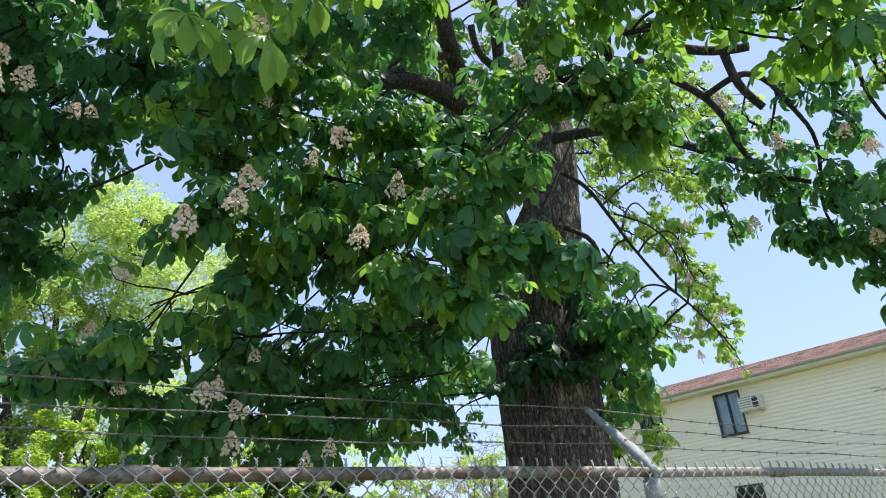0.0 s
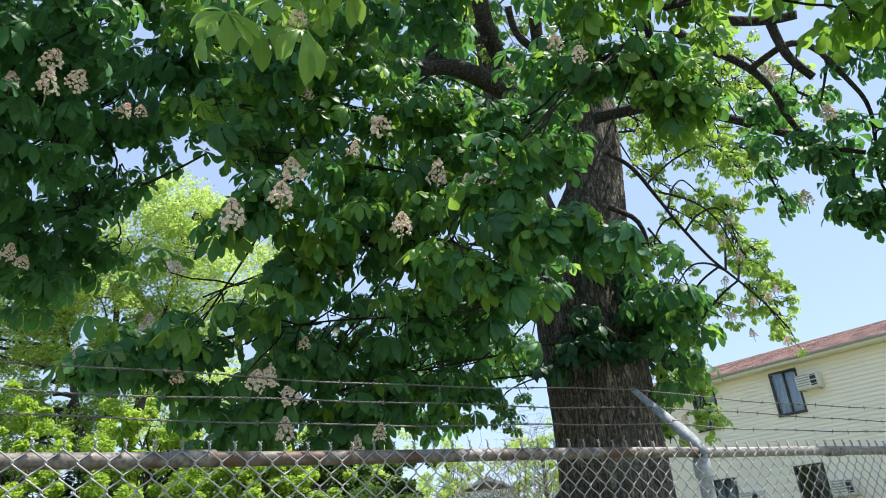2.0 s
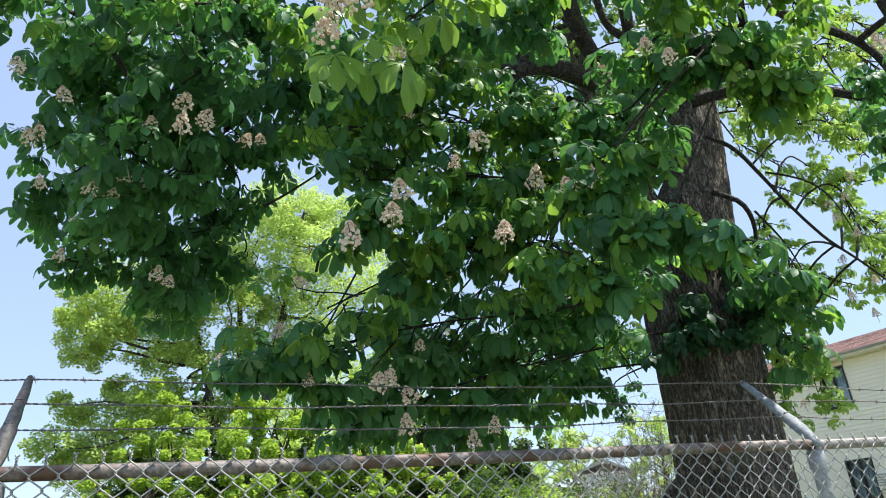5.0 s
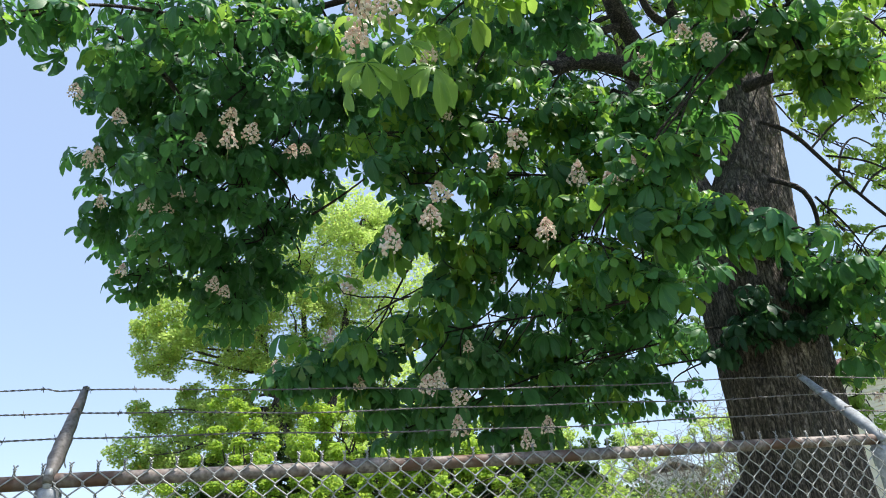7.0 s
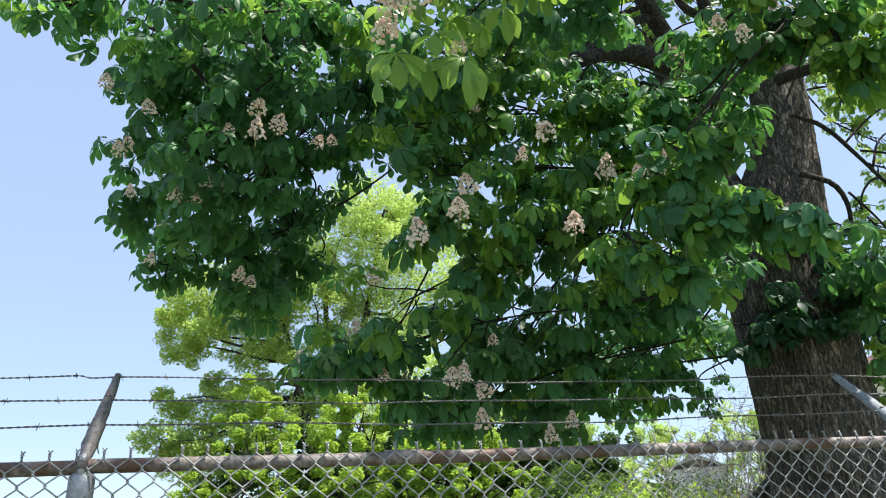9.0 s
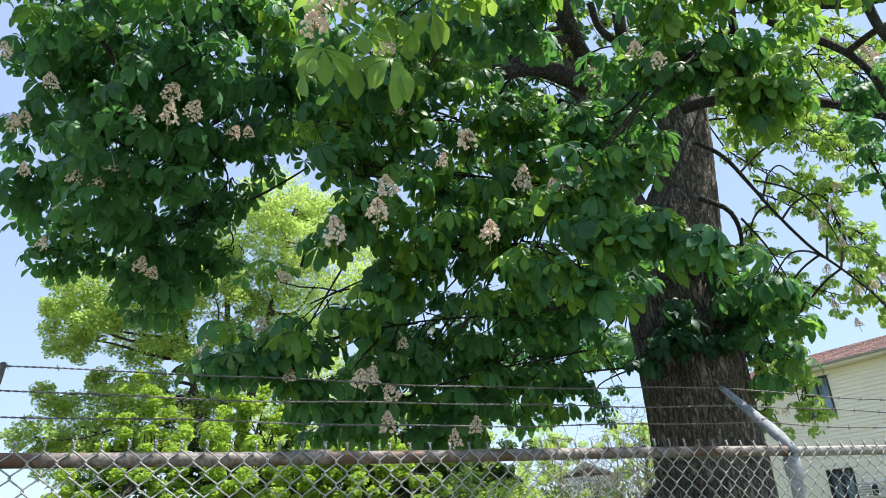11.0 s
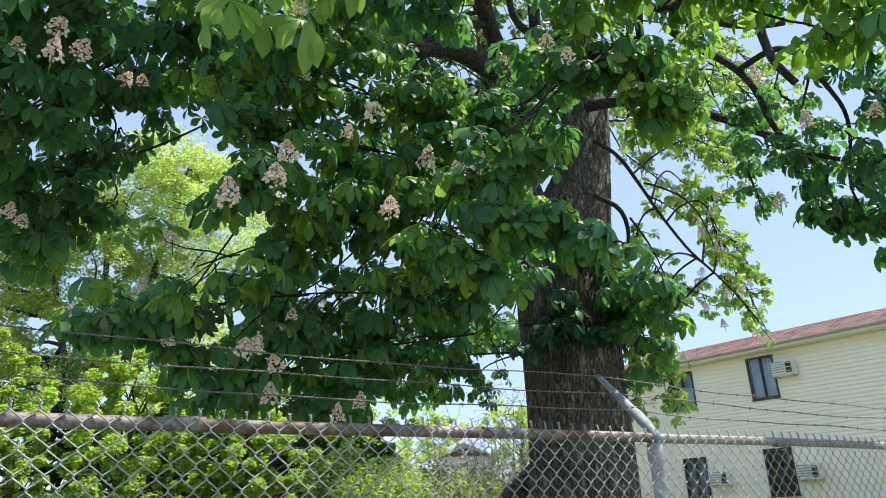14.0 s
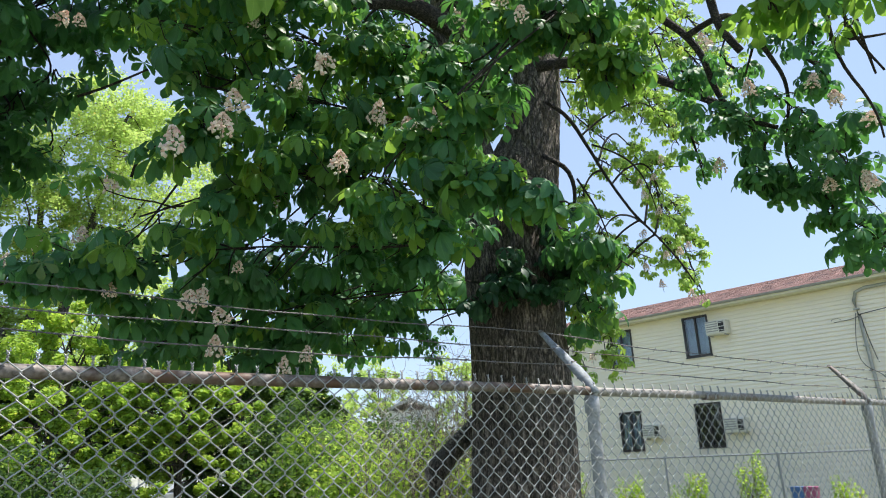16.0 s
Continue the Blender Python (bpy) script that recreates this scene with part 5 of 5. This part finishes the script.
candle(-1.04, 1.39, 3.21, 1.12)
candle(-1.14, 1.25, 3.35, 0.75)
candle(-0.75, 1.24, 3.25, 0.75)
candle(-1.49, 1.62, 2.59, 1.12)
candle(-1.4, 1.64, 2.62, 1.12)
candle(-1.24, 1.67, 2.54, 1.12)
candle(-1.96, 2.31, 3.09, 0.95)
candle(-2.16, 2.54, 3.08, 0.95)
candle(-2.31, 2.59, 2.95, 0.95)
candle(-1.17, 1.68, 2.84, 0.75)
candle(-1.81, 1.98, 2.68, 0.75)
candle(-0.53, 2.07, 2.39, 0.95)
candle(-1.15, 2.09, 2.4, 1.12)
candle(-0.65, 2.14, 2.31, 0.95)
candle(-2.1, -0.13, 3.8, 1.12)
candle(-2.06, -0.12, 3.78, 1.12)
candle(-1.98, -0.12, 3.83, 1.12)
candle(-2.11, -0.04, 3.7, 1.12)
candle(-1.73, 0.17, 3.82, 0.75)
candle(-0.42, -0.02, 4.0, 0.8)
candle(-0.45, -0.21, 3.79, 0.8)
candle(-0.19, 0.6, 4.33, 1.12)
candle(1.52, -0.27, 3.92, 0.95)
candle(1.78, -0.69, 3.75, 0.95)
candle(1.81, -0.66, 3.8, 0.95)
candle(1.71, -0.85, 3.52, 0.95)
candle(1.76, -0.56, 3.93, 0.95)
candle(1.91, -0.48, 3.26, 0.95)
candle(1.83, -0.76, 3.16, 0.95)
candle(1.86, -0.73, 3.2, 0.95)
candle(1.8, 0.18, 3.62, 0.95)
candle(3.02, 1.32, 3.53, 0.7)
candle(2.99, 1.4, 3.48, 0.7)
candle(3.09, 1.41, 3.08, 0.7)
candle(2.72, 1.27, 4.32, 0.7)
candle(2.7, 1.5, 4.03, 0.7)
candle(2.71, 1.38, 4.18, 0.7)
candle(2.81, 1.45, 3.87, 0.7)
candle(2.93, 1.6, 3.2, 0.7)
candle(2.79, 1.65, 3.71, 0.7)
candle(2.82, 1.67, 3.38, 0.7)
candle(2.27, 1.98, 2.52, 0.7)
candle(2.72, 1.55, 4.2, 0.7)
candle(2.91, 1.51, 3.46, 0.7)
candle(2.0, 0.22, 4.72, 0.95)
candle(1.96, 0.22, 4.76, 0.95)


# ---- background trees and shrubs ----
def leaf_cards(n, centre, radii, size, r, flat=0.35):
    """n small leaves of four corners, folded at the rib, in a clump."""
    d = r.normal(size=(n, 3))
    d /= np.linalg.norm(d, axis=1, keepdims=True)
    at = np.array(centre) + d * (r.uniform(0.15, 1, (n, 1)) ** 0.45) * np.array(radii)
    nrm = r.normal(size=(n, 3)) * 0.75 + np.array([0, 0, 1.0])
    nrm /= np.linalg.norm(nrm, axis=1, keepdims=True)
    u = np.cross(nrm, r.normal(size=(n, 3)))
    u /= np.linalg.norm(u, axis=1, keepdims=True)
    w = np.cross(nrm, u)
    s = size * r.uniform(0.6, 1.25, (n, 1))
    verts = np.stack([at - u * s * 0.5, at + w * s * 0.34 + nrm * s * 0.12, at + u * s * 0.5, at - w * s * 0.34 + nrm * s * 0.12], 1).reshape(-1, 3)
    i = np.arange(n)[:, None] * 4
    return verts, np.concatenate([i + np.array([[0, 1, 2]]), i + np.array([[0, 2, 3]])], 0)


def broad_tree(name, at, height, spread, mat, label, seed, clumps=60, per=170, leaf=0.20, bare=0.25, trunk=0.22, group="", clump=0.085, loose=0.8):
    r = np.random.default_rng(seed)
    t = thing(name, at, label=label, category="tree", group=group)
    top = height * 0.9
    line = [(0, 0, -0.2), (0.1 * r.normal(), 0.1 * r.normal(), height * 0.3), (0.3 * r.normal(), 0.3 * r.normal(), height * 0.6), (0.4 * r.normal(), 0.4 * r.normal(), top)]
    tubed("trunk", np.stack([np.interp(np.linspace(0, 3, 20), range(4), [q[i] for q in line]) for i in range(3)], 1), np.linspace(trunk, 0.03, 20), GREY_BARK, t, 9)
    crown = Pile()
    for k in range(clumps):
        h = bare + (1 - bare) * ((k + 0.5) / clumps)
        az = k * 2.399 + r.normal() * 0.4
        prof = math.sin(math.pi * min(1.0, 0.12 + 0.86 * ((h - bare) / (1 - bare)) ** 0.8)) ** 0.7
        R = spread * prof * r.uniform(0.35, 0.94)
        c = np.array([R * math.cos(az), R * math.sin(az), h * height + r.normal() * 0.3])
        j = np.array([np.interp(max(0.1, h - 0.16), (0, 0.3, 0.6, 0.9), [q[i] for q in line]) for i in range(3)])
        tubed("limb", bent(j, c, -0.15, 0.12, 7), np.linspace(0.05 + 0.02 * (1 - h), 0.012, 7) * (height / 14) ** 0.5, GREY_BARK, t, 5)
        size = height * clump * r.uniform(0.7, 1.35)
        for q in range(3):
            sub = c + r.normal(size=3) * size * loose
            crown.add(*leaf_cards(per // 3, sub, (size * 0.62, size * 0.62, size * 0.52), leaf, r))
    part("crown", crown.mesh("crown"), mat, t)
    return t


def lobed_tree(name, at, turn, lobes, mat, label, seed, leaf=0.115, trunk=0.30):
    """A spreading tree: forked trunk, a limb into each lobe of the crown, and sprays of small leaves in it."""
    r = np.random.default_rng(seed)
    t = thing(name, at, turn, label=label, category="tree")
    forks = []
    for lean, top in ((-1.9, 9.8), (-0.4, 12.5), (1.9, 13.6)):
        line = np.stack([np.interp(np.linspace(0, 3, 22), range(4), q) for q in ((0.1 * lean, 0.15 * lean, 0.5 * lean, lean), (0, 0.1, -0.2, 0.3), (-0.2, 4.2, top * 0.62, top))], 1)
        tubed("trunk", line, np.linspace(trunk, 0.05, 22), GREY_BARK, t, 9)
        forks.append(line[6:])
    wood = np.concatenate(forks)
    crown = Pile()
    for x, z, rad in lobes:
        y = r.uniform(-1.4, 1.4)
        c = np.array([x, y, z])
        near = wood[np.argmin(((wood - c - (0, 0, -0.9)) ** 2).sum(1))]
        tubed("limb", bent(near, c, 0.10, 0.18, 9), np.linspace(0.075, 0.015, 9), GREY_BARK, t, 5)
        for k in range(int(31 * rad)):
            d = r.normal(size=3)
            d *= r.uniform(0.25, 1.25) ** 0.5 / np.linalg.norm(d)
            s = 0.16 + rad * r.uniform(0.14, 0.26)
            q = c + d * rad * np.array([1, 1.1, 0.72])
            if k % 6 == 0:
                tubed("twig", bent(c + d * 0.1, q, 0.03, 0.06, 5), np.linspace(0.016, 0.005, 5), GREY_BARK, t, 4)
            crown.add(*leaf_cards(int(60 + 90 * s), q, (s, s, s * 0.7), leaf, r))
    part("crown", crown.mesh("crown"), mat, t)
    return t


LOBES = [(-3.9, 9.9, 1.69), (-5.2, 9.3, 1.01), (-4.7, 10.3, 1.13), (-2.5, 10.6, 1.58), (-1.1, 11.6, 1.35), (0.3, 12.7, 1.58), (1.2, 14.0, 1.35), (2.2, 14.6, 1.13), (-3.3, 8.8, 1.01), (-0.8, 10.1, 1.24), (0.9, 11.0, 1.24), (2.1, 12.2, 1.35), (-5.1, 8.4, 0.79)]
LOW_LOBES = [(-2.2, 8.6, 0.9), (-1.5, 7.9, 0.8), (-3.0, 11.4, 0.9), (-2.0, 9.4, 0.8), (-4.3, 8.9, 0.7), (-5.7, 9.9, 0.6), (-5.4, 6.6, 0.6), (-4.1, 7.4, 0.7), (-0.2, 9.0, 0.7), (-5.5, 5.3, 0.7), (0.2, 10.3, 0.8), (-3.8, 6.6, 1.24), (-4.7, 5.9, 1.13), (-2.7, 6.9, 1.01), (-1.9, 5.8, 1.58), (-4.9, 4.8, 1.01), (-3.2, 5.0, 1.58), (-0.8, 6.7, 1.13), (0.8, 8.0, 1.35), (2.0, 9.3, 1.58), (3.3, 10.9, 1.58), (4.3, 13.1, 1.58), (3.5, 14.6, 1.35)]
lobed_tree("maple_tree", (-0.25, 22.55, 0), -5.2, LOBES + LOW_LOBES, FAR_LEAF, "tall spreading tree with airy yellow-green leaves", 12)
broad_tree("maple_tree", (4.5, 32.0, 0), 12.0, 5.0, FAR_LEAF, "sunlit yellow-green tree far beyond the saplings", 14, 80, 260, 0.18, 0.2, 0.22, clump=0.07)
broad_tree("maple_tree", (10.0, 31.0, 0), 7.6, 4.2, FAR_LEAF, "low sunlit tree beyond the dry brush", 15, 70, 300, 0.17, 0.1, 0.2, clump=0.08)
for i, (x, y, h) in enumerate([(15.0, 35.5, 8.2), (20.5, 36.0, 7.4), (26.0, 35.0, 7.8)]):
    broad_tree("maple_tree", (x, y, 0), h, 3.4, FAR_LEAF, "sunlit yellow-green tree behind the white house", 16 + i, 50, 280, 0.18, 0.08, 0.2, "trees behind the white house", clump=0.085)
broad_tree("sapling", (0.0, 17.2, 0), 5.2, 2.5, BRIGHT_LEAF, "low sapling with bright green leaves", 5, 60, 600, 0.115, 0.10, 0.08, clump=0.07, loose=1.5)
broad_tree("sapling", (-2.6, 19.0, 0), 5.2, 2.6, BRIGHT_LEAF, "low sapling with bright green leaves", 6, 55, 600, 0.115, 0.02, 0.08, clump=0.07, loose=1.5)
broad_tree("sapling", (2.6, 15.8, 0), 4.3, 2.0, BRIGHT_LEAF, "low sapling with bright green leaves", 7, 50, 600, 0.115, 0.46, 0.08, clump=0.07, loose=1.5)
broad_tree("thicket_tree", (5.6, 19.0, 0), 5.6, 2.0, DARK_LEAF, "dense dark green small tree", 8, 60, 380, 0.14, 0.02, 0.08)

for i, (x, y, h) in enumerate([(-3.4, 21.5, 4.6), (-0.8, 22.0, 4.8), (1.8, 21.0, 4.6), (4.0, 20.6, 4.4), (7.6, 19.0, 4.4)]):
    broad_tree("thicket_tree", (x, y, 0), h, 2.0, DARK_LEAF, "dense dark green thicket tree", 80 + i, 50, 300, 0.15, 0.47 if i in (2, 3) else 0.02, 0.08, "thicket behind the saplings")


def shrub(at, height, spread, mat, label, seed, n=5000, leaf=0.095):
    r = np.random.default_rng(seed)
    s = thing("shrub", at, label=label, category="shrub", group="shrubs behind the fence")
    crown = Pile()
    for k in range(14):
        az = r.uniform(0, 6.283)
        tip = np.array([spread * r.uniform(0.2, 1) * math.cos(az), spread * r.uniform(0.2, 1) * math.sin(az), height * r.uniform(0.55, 1.0)])
        tubed("stem", bent((0.15 * r.normal(), 0.15 * r.normal(), -0.1), tip, 0.05, 0.08, 7), np.linspace(0.018, 0.005, 7), DRY, s, 4)
        for q in (0.45, 0.7, 0.95):
            crown.add(*leaf_cards(n // 42, tip * (1, 1, q), (spread * 0.34, spread * 0.34, height * 0.17), leaf, r))
    part("crown", crown.mesh("crown"), mat, s)


for i, (x, y, h, w) in enumerate([(4.2, 12.0, 2.7, 0.9), (4.6, 11.6, 2.5, 1.2), (6.0, 11.4, 2.6, 1.1), (4.3, 9.8, 2.2, 1.0), (3.3, 8.6, 1.8, 0.9), (5.4, 9.6, 2.4, 1.0), (7.2, 12.0, 2.6, 1.1), (4.3, 6.4, 1.7, 0.8), (6.6, 9.6, 2.3, 0.9), (3.2, 10.5, 2.0, 0.8)]):
    shrub((x, y, 0), h, w, (SHRUB_LEAF, BRIGHT_LEAF, DARK_LEAF)[i % 3], "leafy green shrub in rough grass", 30 + i)
for i, (x, y, h, w) in enumerate([(13.5, 7.4, 1.6, 0.5), (13.2, 9.0, 1.2, 0.6), (13.0, 10.6, 1.15, 0.6), (12.7, 12.6, 1.2, 0.7), (14.0, 5.6, 1.0, 0.5)]):
    shrub((x, y, 0), h, w * 0.75, BRIGHT_LEAF, "thin leafy shrub at the low fence", 50 + i, 1100, 0.08)

for i, (x, y, h, w) in enumerate([(3.2, 9.0, 2.4, 0.7), (3.2, 8.0, 2.2, 0.7), (3.2, 6.4, 2.1, 0.6), (4.0, 7.6, 2.4, 0.8)]):
    shrub((x, y, 0), h, w, SHRUB_LEAF if i == 0 else BRIGHT_LEAF, "thin shrub with sparse bright green leaves", 60 + i, 2400, 0.075)

# dark shrubs added to imitate the shade low down by the saplings
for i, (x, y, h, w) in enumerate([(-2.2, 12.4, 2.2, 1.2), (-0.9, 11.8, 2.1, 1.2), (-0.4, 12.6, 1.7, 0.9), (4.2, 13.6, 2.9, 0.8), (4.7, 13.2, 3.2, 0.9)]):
    shrub((x, y, 0), h, w, DARK_LEAF, "dark green shrub added in place of shade", 90 + i, 4600, 0.10)

# bare thicket beside the trunk
r = np.random.default_rng(77)
brush = thing("dry_brush", (3.75, 6.3, 0), label="tangle of bare grey-brown stems", category="shrub")
for k in range(170):
    a = r.normal(size=2) * (0.55, 0.5)
    h = r.uniform(1.2, 3.3)
    tip = np.array([a[0] + r.normal() * 0.45, a[1] + r.normal() * 0.4, h])
    line = bent((a[0], a[1], -0.1), tip, r.uniform(-0.2, 0.2), 0.16, 9)
    stem = tubed("stem", line, np.linspace(0.010, 0.003, 9), DRY, brush, 4)
    p = Pile()
    for q in range(9):
        f = line[r.integers(3, 9)]
        p.add(*tube_arrays(bent(f, f + r.normal(size=3) * (0.28, 0.28, 0.14) + (0, 0, 0.18), 0.03, 0.04, 5), np.linspace(0.004, 0.0015, 5), 3))
    tagged(part("twig_spray", p.mesh("twig_spray"), DRY, stem), kind="stuff")

# a sawn limb propped against the trunk
log = thing("broken_limb", label="broken brown limb leaning behind the trunk", category="branch")
tubed("wood", [(1.04, 2.98, -0.1), (1.06, 2.93, 0.78), (1.09, 2.88, 1.43), (1.09, 2.88, 1.55), (1.17, 2.89, 1.63), (1.28, 2.87, 1.74), (1.46, 2.79, 1.92), (1.81, 2.69, 2.27)], [0.035, 0.04, 0.05, 0.095, 0.10, 0.09, 0.085, 0.07], BARK, log, 12)

# houses and a car far behind
white = plain("white_clapboard", (0.72, 0.72, 0.70), 0.6)
grey = plain("grey_roofing", (0.16, 0.15, 0.15), 0.9)


def far_house(at, turn, w, d, h, label, roofing):
    t = thing("house", at, turn, label=label, category="house")
    part("wall", boxed((-w / 2, -d / 2, -0.1), (w / 2, d / 2, h), 0.01), white, t)
    bm = bmesh.new()
    v = [bm.verts.new(q) for x in (-w / 2 - 0.3, w / 2 + 0.3) for q in ((x, -d / 2 - 0.35, h - 0.05), (x, 0, h + d * 0.28), (x, d / 2 + 0.35, h - 0.05), (x, 0, h + d * 0.28 - 0.18))]
    for q in ((0, 4, 5, 1), (1, 5, 6, 2), (3, 7, 4, 0), (2, 6, 7, 3), (0, 1, 3), (1, 2, 3), (4, 7, 5), (5, 7, 6)):
        bm.faces.new([v[i] for i in q])
    bmesh.ops.recalc_face_normals(bm, faces=bm.faces)
    part("roof", bm, roofing, t, "sloping roof")
    for k in (-0.25, 0.25):
        wn_ = part("window", boxed((k * w - 0.45, -d / 2 - 0.03, h * 0.35), (k * w + 0.45, -d / 2 + 0.02, h * 0.8), 0.01), AC_WHITE, t)
        part("pane", boxed((k * w - 0.38, -d / 2 - 0.04, h * 0.38), (k * w + 0.38, -d / 2 - 0.031, h * 0.77)), DARK_GLASS, wn_)
    part("door", boxed((-0.45, -d / 2 - 0.035, 0), (0.45, -d / 2 + 0.02, 2.05), 0.01), grey, t)


far_house((7.0, 33.5, 0), 20, 8.0, 6.0, 2.7, "low white house far behind the trees", grey)
far_house((16.0, 26.0, 0), 58, 4.0, 2.0, 4.0, "white house behind the shrubs", plain("pale_roofing", (0.50, 0.49, 0.47), 0.9))


def car(at, turn, paint, label):
    t = thing("car", at, turn, label=label, category="car")
    bm = bmesh.new()
    prof = [(-2.2, 0.35), (-2.25, 0.75), (-2.1, 0.95), (-1.35, 1.02), (-0.75, 1.42), (0.75, 1.45), (1.5, 1.05), (2.1, 0.95), (2.2, 0.6), (2.15, 0.35)]
    ends = []
    for y, k in ((-0.88, 0.96), (-0.80, 1.0), (0.80, 1.0), (0.88, 0.96)):
        ends.append([bm.verts.new((x, y * (0.86 if z > 1.1 else 1.0), z * k)) for x, z in prof])
    n = len(prof)
    for r0, r1 in zip(ends[:-1], ends[1:]):
        for i in range(n):
            bm.faces.new((r0[i], r0[(i + 1) % n], r1[(i + 1) % n], r1[i]))
    bm.faces.new(ends[0][::-1])
    bm.faces.new(ends[-1])
    bmesh.ops.recalc_face_normals(bm, faces=bm.faces)
    part("body", bm, paint, t)
    for s in (-1, 1):
        bm = bmesh.new()
        bm.faces.new([bm.verts.new((x, s * 0.79, z)) for x, z in ((-1.15, 1.05), (-0.68, 1.34), (0.68, 1.37), (1.22, 1.06))])
        ext = bmesh.ops.extrude_face_region(bm, geom=bm.faces[:])
        for q in ext["geom"]:
            if isinstance(q, bmesh.types.BMVert):
                q.co.y += s * 0.09
        bmesh.ops.recalc_face_normals(bm, faces=bm.faces)
        part("side_window", bm, DARK_GLASS, t)
        for x in (-1.35, 1.35):
            p = Pile()
            p.add(*tube_arrays([(0, -0.1, 0), (0, -0.09, 0), (0, 0.09, 0), (0, 0.1, 0)], [0.2, 0.32, 0.32, 0.2], 18))
            wh = part("wheel", p.mesh("wheel"), AC_DARK, t, "black tyre")
            wh.location = (x, s * 0.80, 0.32)
    return t


silver = plain("silver_paint", (0.45, 0.47, 0.50), 0.3, 0.5)
car((5.9, 26.4, 0), 10, silver, "silver parked car under the trees")
car((10.3, 26.0, 0), 10, plain("white_paint", (0.75, 0.75, 0.75), 0.3), "white parked car by the low house")


# wheeled bins by the low fence
def wheeled_bin(at, turn, colour, label):
    t = thing("wheeled_bin", at, turn, label=label, category="bin", group="bins at the low fence")
    t.matrix_basis = t.matrix_basis @ Matrix.Diagonal((0.7, 0.7, 0.85, 1))
    bm = bmesh.new()
    rings = []
    for z, k in ((0.05, 0.40), (0.30, 0.44), (0.92, 0.52), (0.97, 0.55), (1.0, 0.55)):
        rings.append([bm.verts.new((x * k * 0.31, y * k * 0.36, z * 0.95)) for x, y in ((-0.8, -1), (0.8, -1), (1, -0.8), (1, 0.8), (0.8, 1), (-0.8, 1), (-1, 0.8), (-1, -0.8))])
    for r0, r1 in zip(rings[:-1], rings[1:]):
        for i in range(8):
            bm.faces.new((r0[i], r0[(i + 1) % 8], r1[(i + 1) % 8], r1[i]))
    bm.faces.new(rings[0][::-1])
    bm.faces.new(rings[-1])
    mat = plain(label.split()[0] + "_plastic", colour, 0.5)
    part("body", bm, mat, t)
    part("lid", boxed((-0.18, -0.215, 0.953), (0.18, 0.21, 1.0), 0.015), mat, t)
    tubed("handle", [(-0.15, 0.225, 0.90), (0.15, 0.225, 0.90)], 0.014, mat, t, 8)
    for s in (-0.13, 0.13):
        p = Pile()
        p.add(*tube_arrays([(-0.03, 0, 0), (-0.025, 0, 0), (0.025, 0, 0), (0.03, 0, 0)], [0.05, 0.10, 0.10, 0.05], 14))
        part("wheel", p.mesh("wheel"), AC_DARK, t).location = (s, 0.15, 0.08)


wheeled_bin((13.29, 6.20, 0), 8, (0.05, 0.13, 0.32), "blue plastic wheeled bin on the grass")
wheeled_bin((13.33, 5.94, 0), 8, (0.30, 0.08, 0.17), "magenta plastic wheeled bin on the grass")
